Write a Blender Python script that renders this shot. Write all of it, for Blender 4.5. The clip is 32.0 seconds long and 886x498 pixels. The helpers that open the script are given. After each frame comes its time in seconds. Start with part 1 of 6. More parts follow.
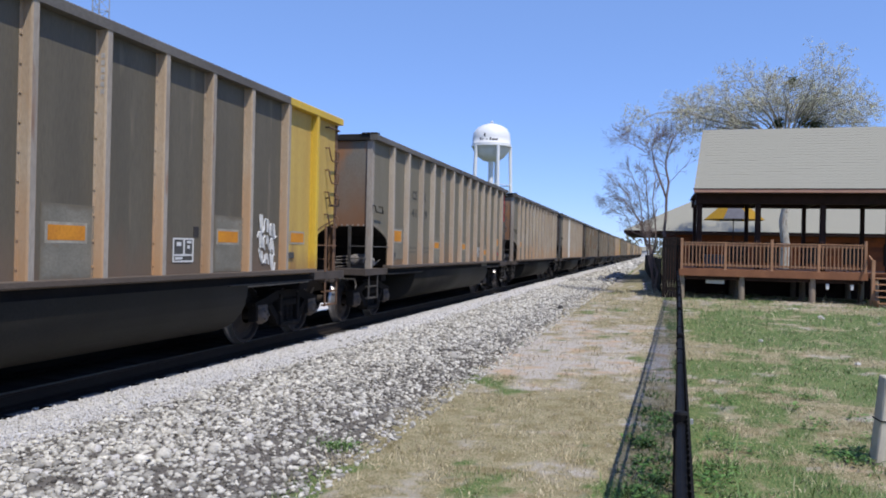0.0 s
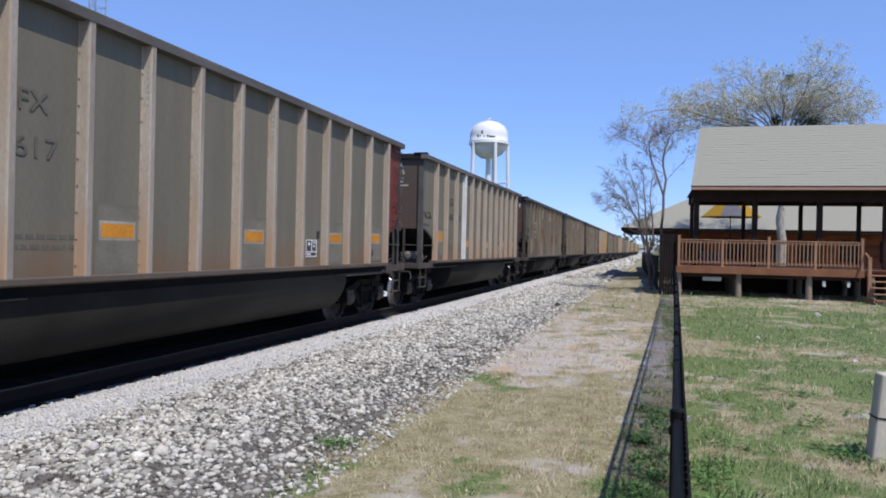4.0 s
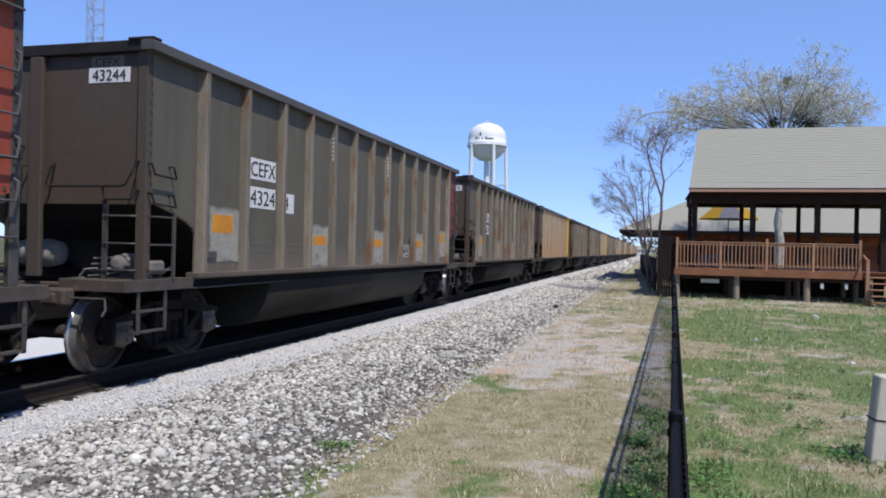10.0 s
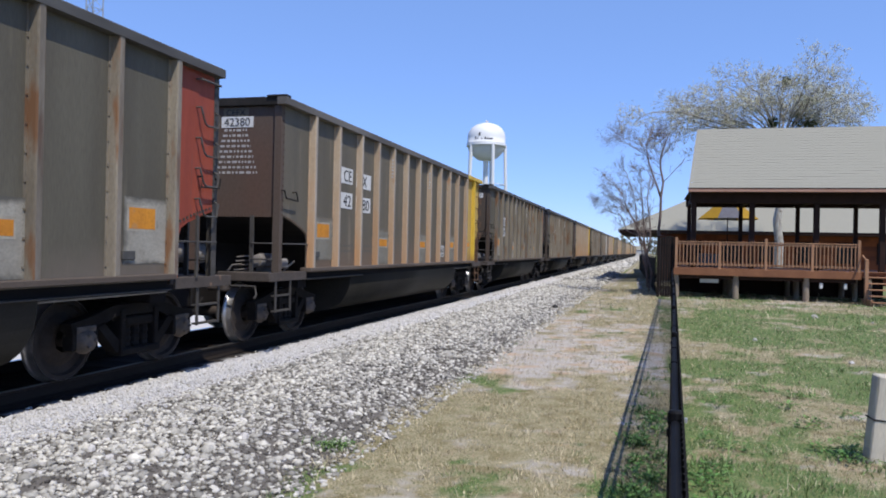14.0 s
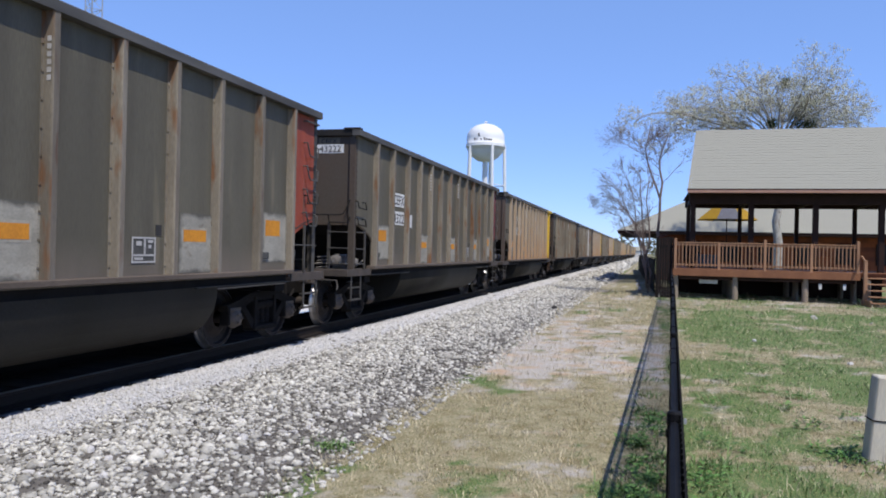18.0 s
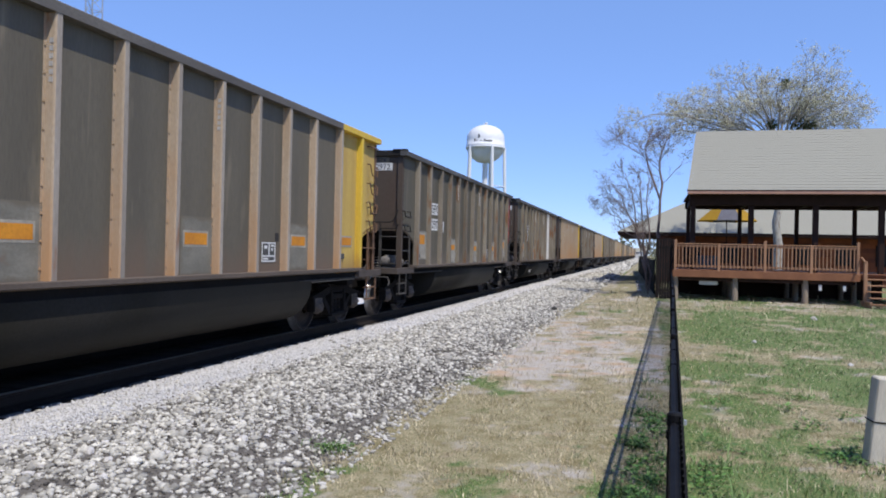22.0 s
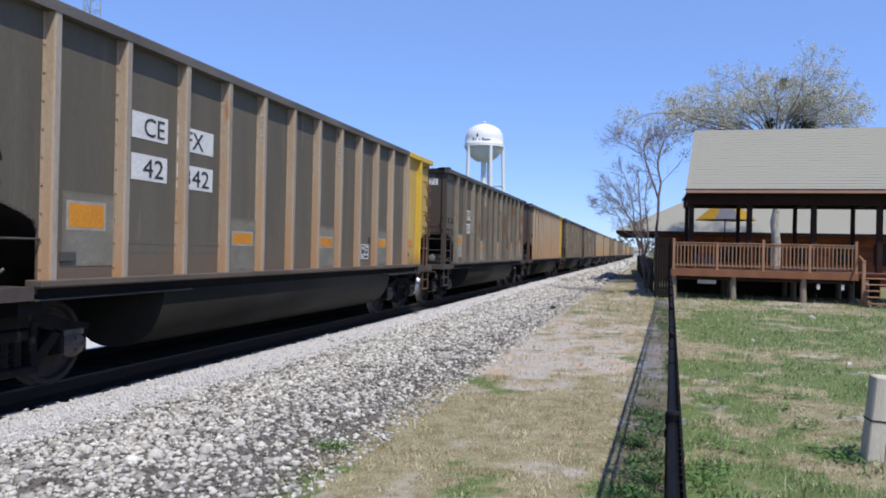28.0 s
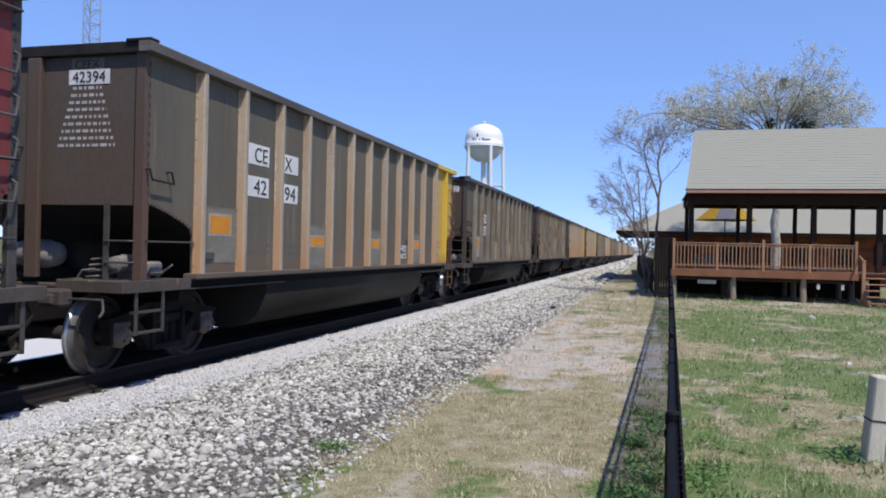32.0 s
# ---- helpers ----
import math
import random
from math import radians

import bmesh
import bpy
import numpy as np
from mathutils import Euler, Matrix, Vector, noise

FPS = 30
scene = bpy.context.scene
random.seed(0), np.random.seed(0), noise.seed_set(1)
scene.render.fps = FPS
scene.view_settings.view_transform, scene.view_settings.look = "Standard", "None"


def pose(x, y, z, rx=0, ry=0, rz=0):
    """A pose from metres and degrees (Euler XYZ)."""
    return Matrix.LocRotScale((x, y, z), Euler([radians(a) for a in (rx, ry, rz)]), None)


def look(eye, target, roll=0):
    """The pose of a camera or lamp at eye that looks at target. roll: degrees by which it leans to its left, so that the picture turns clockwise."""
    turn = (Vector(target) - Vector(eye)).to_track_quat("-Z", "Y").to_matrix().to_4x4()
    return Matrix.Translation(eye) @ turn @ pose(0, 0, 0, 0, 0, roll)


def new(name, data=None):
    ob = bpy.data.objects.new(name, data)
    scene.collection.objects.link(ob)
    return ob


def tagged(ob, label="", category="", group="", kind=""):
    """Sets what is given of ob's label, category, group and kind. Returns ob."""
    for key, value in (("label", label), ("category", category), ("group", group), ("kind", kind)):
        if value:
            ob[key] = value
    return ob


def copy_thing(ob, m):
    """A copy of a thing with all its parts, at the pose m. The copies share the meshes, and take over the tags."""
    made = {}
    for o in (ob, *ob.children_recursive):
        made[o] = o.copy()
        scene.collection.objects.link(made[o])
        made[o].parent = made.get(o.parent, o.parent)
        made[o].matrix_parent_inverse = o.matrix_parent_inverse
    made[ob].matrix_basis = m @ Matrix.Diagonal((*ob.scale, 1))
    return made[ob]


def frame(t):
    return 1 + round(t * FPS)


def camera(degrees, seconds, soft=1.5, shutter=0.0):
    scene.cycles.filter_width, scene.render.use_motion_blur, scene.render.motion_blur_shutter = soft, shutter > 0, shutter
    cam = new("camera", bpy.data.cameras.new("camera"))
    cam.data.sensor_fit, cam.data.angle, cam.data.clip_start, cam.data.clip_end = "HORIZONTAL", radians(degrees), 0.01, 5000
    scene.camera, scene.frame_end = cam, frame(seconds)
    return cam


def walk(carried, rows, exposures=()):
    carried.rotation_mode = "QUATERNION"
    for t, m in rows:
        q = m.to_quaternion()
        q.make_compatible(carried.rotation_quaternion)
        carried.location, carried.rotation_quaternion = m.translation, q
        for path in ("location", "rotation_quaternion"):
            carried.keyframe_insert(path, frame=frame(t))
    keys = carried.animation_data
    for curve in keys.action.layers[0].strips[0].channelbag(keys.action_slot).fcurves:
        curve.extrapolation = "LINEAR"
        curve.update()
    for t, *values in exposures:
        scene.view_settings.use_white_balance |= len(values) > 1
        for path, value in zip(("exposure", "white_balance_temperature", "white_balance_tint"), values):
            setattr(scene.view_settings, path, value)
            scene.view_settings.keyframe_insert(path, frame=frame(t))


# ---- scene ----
# --- camera: stands beside a fence, barely drifting ---
EYE = (0.0, 0.0, 1.84)
cam = camera(60.3, 32.0, soft=1.9)
# seconds, degrees turned left of the track's line, degrees up
AIM = [
    (0, 15.577, -0.018), (0.5, 15.376, -0.011), (1, 15.285, -0.008), (1.5, 15.39, -0.043), (2, 15.095, -0.162), (2.5, 15.26, -0.376),
    (3, 15.372, -0.371), (3.5, 15.374, -0.211), (5.5, 15.373, -0.267), (6, 15.374, -0.251), (6.5, 15.373, -0.267), (7, 15.256, -0.152),
    (7.5, 15.241, -0.247), (8, 15.248, -0.159), (8.5, 15.25, -0.063), (9, 15.249, -0.071), (9.5, 15.249, -0.087), (10, 15.249, -0.064),
    (10.5, 15.249, -0.071), (11, 15.242, -0.167), (11.5, 15.241, -0.199), (12, 15.234, -0.255), (12.5, 15.242, -0.135), (13, 15.24, -0.263),
    (13.5, 15.235, -0.135), (14, 15.194, -0.07), (14.5, 15.188, -0.004), (16.5, 15.139, -0.003), (18, 15.139, -0.003), (18.5, 15.14, 0.013),
    (19, 15.14, 0.061), (20.5, 15.14, 0.061), (21, 15.14, 0.069), (21.5, 15.14, 0.061), (22, 15.14, 0.086), (22.5, 15.133, 0.062),
    (23, 15.141, 0.125), (24, 15.141, 0.125), (24.5, 15.141, 0.109), (25, 15.14, 0.053), (25.5, 15.132, 0.005), (27.5, 15.028, 0.009),
    (28, 15.028, 0.009), (28.5, 15.029, 0.073), (29, 15.029, 0.065), (29.5, 15.028, 0.009), (30, 15.029, 0.025), (30.5, 15.028, 0.001),
    (31, 15.028, 0.001), (31.5, 15.028, 0.009), (32, 15.028, 0.009),
]


def aim(turn, up):
    a, b = radians(turn), radians(up)
    return look(EYE, (EYE[0] - math.sin(a) * math.cos(b), EYE[1] + math.cos(a) * math.cos(b), EYE[2] + math.sin(b)), 1.3)


# the lens opens a little as the cars turn darker
walk(cam, [(t, aim(a, b)) for t, a, b in AIM], [(0, -0.03), (7, -0.03), (9, 0.0), (12, 0.02), (32, 0.02)])

# --- light ---
SUN = Vector((-0.42, 0.40, -1.0)).normalized()
elev = math.asin(-SUN.z)
world = bpy.data.worlds.new("sky")
scene.world = world
world.use_nodes = True
wn, wl = world.node_tree.nodes, world.node_tree.links
sky = wn.new("ShaderNodeTexSky")
sky.sky_type, sky.sun_disc = "NISHITA", False
sky.sun_elevation, sky.sun_rotation = elev, math.atan2(-SUN.x, -SUN.y)
sky.air_density, sky.dust_density, sky.ozone_density = 0.8, 0.0, 3.0
blue = wn.new("ShaderNodeMix")
blue.data_type, blue.blend_type = "RGBA", "MULTIPLY"
blue.inputs[0].default_value, blue.inputs[7].default_value = 1.0, (0.93, 1.06, 1.55, 1)
wl.new(sky.outputs[0], blue.inputs[6])
# a thin haze lies low over the horizon and clears towards the zenith
haze = wn.new("ShaderNodeMix")
haze.data_type = "RGBA"
haze.inputs[7].default_value = (1.88, 3.24, 6.1, 1)
height = wn.new("ShaderNodeSeparateXYZ")
wl.new(wn.new("ShaderNodeTexCoord").outputs["Generated"], height.inputs[0])
clear = wn.new("ShaderNodeMapRange")
clear.inputs[1].default_value, clear.inputs[2].default_value = 0.33, 0.85
clear.inputs[3].default_value, clear.inputs[4].default_value = 0.5, 0.0
wl.new(height.outputs[2], clear.inputs[0])
wl.new(clear.outputs[0], haze.inputs[0])
wl.new(blue.outputs[2], haze.inputs[6])
wl.new(haze.outputs[2], wn["Background"].inputs[0])
wn["Background"].inputs[1].default_value = 0.14
sun = new("sun", bpy.data.lights.new("sun", "SUN"))
sun.data.energy, sun.data.angle, sun.data.color = 4.5, radians(0.53), (1.0, 0.955, 0.88)
sun.matrix_world = look((0, 0, 60), Vector((0, 0, 60)) + SUN)


# --- materials ---
def mat(name, a, b=None, scale=4.0, rough=0.75, metal=0.0, bump=0.0, stretch=(1, 1, 1), wear=None, wear_at=0.6, rnd=0.0, fine=30.0, island=0.0, low=None):
    """Two-scale procedural paint, stone, wood or metal; wear: a third colour in worn patches."""
    m = bpy.data.materials.new(name)
    m.use_nodes = True
    n, l = m.node_tree.nodes, m.node_tree.links
    bs = n["Principled BSDF"]
    bs.inputs["Roughness"].default_value, bs.inputs["Metallic"].default_value = rough, metal
    bs.inputs["Specular IOR Level"].default_value = 0.28 if max(a) > 0.05 or metal else 0.08
    b = b or tuple(c * 0.75 for c in a)
    tc = n.new("ShaderNodeTexCoord")
    mp = n.new("ShaderNodeMapping")
    mp.inputs["Scale"].default_value = stretch
    l.new(tc.outputs["Object"], mp.inputs[0])
    info = n.new("ShaderNodeObjectInfo")
    off = n.new("ShaderNodeVectorMath")
    off.operation = "MULTIPLY_ADD"
    cmb = n.new("ShaderNodeCombineXYZ")
    for k in range(3):
        l.new(info.outputs["Random"], cmb.inputs[k])
    l.new(cmb.outputs[0], off.inputs[0])
    off.inputs[1].default_value = (37, 53, 71)
    l.new(mp.outputs[0], off.inputs[2])

    def tex(s, d):
        t = n.new("ShaderNodeTexNoise")
        t.inputs["Scale"].default_value, t.inputs["Detail"].default_value = s, d
        l.new(off.outputs[0], t.inputs["Vector"])
        return t

    def mix(f, x, y):
        q = n.new("ShaderNodeMix")
        q.data_type = "RGBA"
        if isinstance(f, float):
            q.inputs[0].default_value = f
        else:
            l.new(f, q.inputs[0])
        for s, v in ((6, x), (7, y)):
            if isinstance(v, tuple):
                q.inputs[s].default_value = (*v, 1)
            else:
                l.new(v, q.inputs[s])
        return q.outputs[2]

    def ramp(src, lo, hi):
        r = n.new("ShaderNodeMapRange")
        r.inputs[1].default_value, r.inputs[2].default_value = lo, hi
        l.new(src, r.inputs[0])
        return r.outputs[0]

    big, small = tex(scale, 5), tex(fine, 4)
    col = mix(ramp(big.outputs[0], 0.32, 0.68), a, b)
    col = mix(ramp(small.outputs[0], 0.38, 1.25), col, tuple(c * 0.6 for c in b))
    if wear:
        w = tex(scale * 1.7, 8)
        col = mix(ramp(w.outputs[0], wear_at, wear_at + 0.12), col, wear)
    if low:
        # splashed dirt: a colour that climbs unevenly from height z0 to z1
        tint, z0, z1 = low
        z = n.new("ShaderNodeSeparateXYZ")
        l.new(tc.outputs["Object"], z.inputs[0])
        up = n.new("ShaderNodeMath")
        up.operation = "MULTIPLY_ADD"
        l.new(big.outputs[0], up.inputs[0])
        up.inputs[1].default_value = (z0 - z1) * 1.6
        l.new(z.outputs[2], up.inputs[2])
        col = mix(ramp(up.outputs[0], z1 + (z0 - z1) * 0.9, z0 + (z0 - z1) * 0.9), col, tint)
    if rnd or island:
        hs = n.new("ShaderNodeHueSaturation")
        l.new(col, hs.inputs["Color"])
        r = n.new("ShaderNodeMapRange")
        r.inputs[3].default_value, r.inputs[4].default_value = 1 - (rnd or island), 1 + (rnd or island)
        if island:
            geo = n.new("ShaderNodeNewGeometry")
            l.new(geo.outputs["Random Per Island"], r.inputs[0])
        else:
            l.new(info.outputs["Random"], r.inputs[0])
        l.new(r.outputs[0], hs.inputs["Value"])
        col = hs.outputs[0]
    l.new(col, bs.inputs["Base Color"])
    if bump:
        bp = n.new("ShaderNodeBump")
        bp.inputs["Strength"].default_value, bp.inputs["Distance"].default_value = bump, 0.02
        l.new(small.outputs[0], bp.inputs["Height"])
        l.new(bp.outputs[0], bs.inputs["Normal"])
    return m


STREAK = (3, 3, 0.35)
M_GREY = mat("weathered_grey_panel", (0.141, 0.121, 0.088), (0.111, 0.096, 0.071), 1.0, 0.6, 0.0, 0.06, STREAK, (0.194, 0.161, 0.114), 0.63, rnd=0.07, low=((0.16, 0.11, 0.075), 1.1, 1.75))
M_PALE = mat("pale_weathered_panel", (0.193, 0.170, 0.123), (0.154, 0.138, 0.100), 1.0, 0.6, 0.0, 0.06, STREAK, rnd=0.07, low=((0.194, 0.120, 0.068), 1.1, 1.75))
M_DARK = mat("sooty_grey_panel", (0.126, 0.112, 0.081), (0.094, 0.082, 0.060), 1.0, 0.6, 0.0, 0.06, STREAK, (0.154, 0.132, 0.091), 0.62, rnd=0.07, low=((0.16, 0.13, 0.10), 1.1, 1.6))
M_TAN = mat("rusty_tan_rib", (0.43, 0.345, 0.25), (0.40, 0.295, 0.195), 1.5, 0.75, 0.0, 0.1, (2, 2, 0.6), (0.34, 0.17, 0.08), 0.66, 0.08, low=((0.42, 0.245, 0.125), 1.1, 2.9))
M_PALERIB = mat("dusty_pale_rib", (0.43, 0.375, 0.305), (0.37, 0.295, 0.22), 1.5, 0.75, 0.0, 0.1, (2, 2, 0.6), (0.34, 0.18, 0.10), 0.68, 0.06, low=((0.41, 0.27, 0.17), 1.1, 2.1))
M_RIBD = mat("sooty_rib", (0.269, 0.231, 0.172), (0.173, 0.146, 0.110), 1.5, 0.75, 0.0, 0.1, (2, 2, 0.5), (0.182, 0.093, 0.046), 0.54, 0.16)
M_RIBEDGE = mat("pale_worn_rib_edge", (0.234, 0.203, 0.162), (0.153, 0.126, 0.096), 2.5, 0.7, 0.0, 0.1, (2, 2, 0.35), (0.13, 0.085, 0.06), 0.55, 0.15)
M_TANEDGE = mat("worn_tan_rib_edge", (0.40, 0.35, 0.29), (0.26, 0.22, 0.18), 2.0, 0.7, 0.0, 0.1, (2, 2, 0.35), (0.24, 0.13, 0.075), 0.6, 0.1)
M_YEL = mat("chrome_yellow_paint", (0.666, 0.455, 0.053), (0.594, 0.387, 0.053), 1.5, 0.5, 0.0, 0.05, STREAK, (0.35, 0.21, 0.07), 0.70, low=((0.30, 0.16, 0.06), 1.05, 1.5))
M_YELF = mat("faded_yellow_panel", (0.549, 0.381, 0.102), (0.465, 0.307, 0.087), 1.2, 0.6, 0.0, 0.05, STREAK, (0.34, 0.22, 0.09), 0.66, low=((0.26, 0.14, 0.06), 1.05, 1.6))
M_RED = mat("oxide_red_paint", (0.216, 0.041, 0.023), (0.153, 0.030, 0.019), 1.5, 0.6, 0.0, 0.05, STREAK, (0.14, 0.06, 0.045), 0.62)
M_ORANGERED = mat("orange_red_paint", (0.331, 0.069, 0.036), (0.248, 0.051, 0.029), 1.5, 0.6, 0.0, 0.05, STREAK, (0.16, 0.07, 0.05), 0.62)
M_BRIGHTRED = mat("bright_red_paint", (0.44, 0.06, 0.045), (0.32, 0.05, 0.038), 1.5, 0.6, 0.0, 0.05, STREAK, (0.2, 0.07, 0.055), 0.66)
M_MAROON = mat("maroon_paint", (0.216, 0.046, 0.044), (0.144, 0.033, 0.032), 1.5, 0.6, 0.0, 0.05, STREAK, (0.10, 0.05, 0.045), 0.62)
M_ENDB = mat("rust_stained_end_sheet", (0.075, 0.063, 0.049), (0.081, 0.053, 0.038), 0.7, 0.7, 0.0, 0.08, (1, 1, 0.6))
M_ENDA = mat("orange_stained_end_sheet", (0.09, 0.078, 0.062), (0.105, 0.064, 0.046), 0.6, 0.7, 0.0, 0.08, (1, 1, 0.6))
M_ENDC = mat("rust_washed_end_sheet", (0.20, 0.175, 0.14), (0.17, 0.15, 0.12), 0.9, 0.7, 0.0, 0.08, (1, 1, 0.6), (0.27, 0.135, 0.065), 0.52, low=((0.20, 0.105, 0.058), 2.3, 3.5))
M_CHORD = mat("dull_steel_chord", (0.165, 0.15, 0.13), (0.08, 0.07, 0.06), 1.0, 0.6, 0.0, 0.05, (2, 0.6, 2))
M_CHORDD = mat("sooty_chord", (0.051, 0.047, 0.042), (0.113, 0.107, 0.098), 1.4, 0.6, 0.0, 0.05, (2, 0.5, 2))
M_SILL = mat("dusty_sill", (0.136, 0.105, 0.082), (0.088, 0.068, 0.053), 1.0, 0.8, 0.0, 0.1, (2, 0.6, 2))
M_TUB = mat("painted_steel_tub", (0.036, 0.033, 0.028), (0.025, 0.023, 0.018), 1.0, 0.6, 0.0, 0.06, (1, 1, 1))
M_BLACK = mat("grimy_black_steel", (0.020, 0.018, 0.017), (0.014, 0.012, 0.012), 3, 0.75, 0.0, 0.15)
M_TRUCK = mat("dusty_cast_steel", (0.024, 0.021, 0.018), (0.015, 0.013, 0.012), 4, 0.9, 0.0, 0.3, wear=(0.085, 0.066, 0.053), wear_at=0.66)
M_CAP = mat("rust_dusted_bearing", (0.17, 0.135, 0.108), (0.09, 0.072, 0.058), 6, 0.75, 0.0, 0.15, wear=(0.09, 0.07, 0.06), wear_at=0.6)
M_VALVE = mat("dusty_grey_casting", (0.24, 0.215, 0.19), (0.13, 0.115, 0.10), 5, 0.7, 0.0, 0.15)
M_GRAB = mat("sooty_black_rod", (0.035, 0.031, 0.027), (0.022, 0.02, 0.018), 4, 0.6)
M_DECKST = mat("dusty_platform_steel", (0.090, 0.072, 0.060), (0.061, 0.049, 0.040), 3, 0.8, 0.0, 0.1, wear=(0.21, 0.13, 0.08), wear_at=0.64)
M_RODS = mat("grey_rod_steel", (0.09, 0.082, 0.072), (0.055, 0.049, 0.043), 4, 0.6, 0.1, 0.05)
M_RUST = mat("rusty_tan_steel", (0.19, 0.105, 0.06), (0.11, 0.063, 0.038), 3, 0.8, 0.0, 0.1)
M_TREAD = mat("polished_wheel_steel", (0.58, 0.555, 0.54), (0.42, 0.40, 0.385), 8, 0.34, 0.8)
M_WHEEL = mat("rust_brown_wheel", (0.055, 0.042, 0.035), (0.030, 0.024, 0.020), 6, 0.8, 0.0, 0.1)
M_WHITE = mat("white_panel_paint", (0.70, 0.69, 0.66), (0.60, 0.59, 0.56), 3, 0.6)
M_INK = mat("black_lettering", (0.04, 0.04, 0.04), (0.055, 0.05, 0.05), 9, 0.6)
M_GHOST = mat("ghosted_lettering", (0.115, 0.105, 0.083), (0.14, 0.125, 0.10), 9, 0.7)
M_STENCIL = mat("grimy_white_stencil", (0.50, 0.48, 0.45), (0.36, 0.34, 0.32), 6, 0.7)
M_FADE = mat("faded_dark_lettering", (0.06, 0.06, 0.055), (0.085, 0.08, 0.075), 9, 0.7)


def faded(name, over, under):
    """Old primer that thins out unevenly into the paint round it."""
    m = mat(name, over, tuple(c * 0.72 for c in over), 2.5, 0.7, 0.0, 0.0, (1, 1, 1.5), (0.17, 0.135, 0.10), 0.62)
    n, l = m.node_tree.nodes, m.node_tree.links
    bs = n["Principled BSDF"]
    src = bs.inputs["Base Color"].links[0].from_socket
    tc = n.new("ShaderNodeTexCoord")
    sep = n.new("ShaderNodeSeparateXYZ")
    l.new(tc.outputs["Generated"], sep.inputs[0])
    nz = n.new("ShaderNodeTexNoise")
    nz.inputs["Scale"].default_value, nz.inputs["Detail"].default_value = 5.0, 6
    l.new(tc.outputs["Object"], nz.inputs["Vector"])

    def op(kind, a, b):
        q = n.new("ShaderNodeMath")
        q.operation = kind
        for i, v in enumerate((a, b)):
            if isinstance(v, float):
                q.inputs[i].default_value = v
            else:
                l.new(v, q.inputs[i])
        return q.outputs[0]

    def edge(c):
        return op("MINIMUM", c, op("SUBTRACT", 1.0, c))
    d = op("MINIMUM", edge(sep.outputs[1]), edge(sep.outputs[2]))
    d = op("ADD", d, op("MULTIPLY", op("SUBTRACT", nz.outputs[0], 0.5), 0.24))
    r = n.new("ShaderNodeMapRange")
    r.inputs[1].default_value, r.inputs[2].default_value = 0.0, 0.085
    l.new(d, r.inputs[0])
    mx = n.new("ShaderNodeMix")
    mx.data_type = "RGBA"
    l.new(r.outputs[0], mx.inputs[0])
    mx.inputs[6].default_value = (*under, 1)
    l.new(src, mx.inputs[7])
    l.new(mx.outputs[2], bs.inputs["Base Color"])
    return m


M_PATCH = faded("faded_primer_patch", (0.235, 0.217, 0.172), (0.148, 0.125, 0.09))
M_PATCHB = faded("faded_primer_on_soot", (0.372, 0.343, 0.281), (0.102, 0.094, 0.076))
M_PATCHC = faded("faded_primer_on_pale", (0.230, 0.208, 0.157), (0.155, 0.137, 0.103))
M_ORANGE = mat("orange_reflective_sheet", (0.66, 0.27, 0.025), (0.52, 0.20, 0.025), 3, 0.5, wear=(0.40, 0.22, 0.10), wear_at=0.68)
M_CHALK = mat("white_spray_paint", (0.70, 0.69, 0.66), (0.55, 0.54, 0.52), 6, 0.7)
M_TANK = mat("pale_grey_tank", (0.32, 0.29, 0.26), (0.22, 0.2, 0.18), 4, 0.6)
M_BORDER = mat("pale_worn_border", (0.42, 0.38, 0.30), (0.28, 0.25, 0.20), 5, 0.7)
M_COAL = mat("coal_dust", (0.02, 0.02, 0.02), (0.03, 0.028, 0.026), 6, 0.9, 0.0, 0.4)


# --- mesh helpers ---
def mesh_of(name, verts, faces, material, smooth=False):
    me = bpy.data.meshes.new(name)
    me.from_pydata([tuple(v) for v in verts], [], faces)
    me.materials.append(material)
    if smooth:
        me.polygons.foreach_set("use_smooth", [True] * len(me.polygons))
    me.update()
    return me


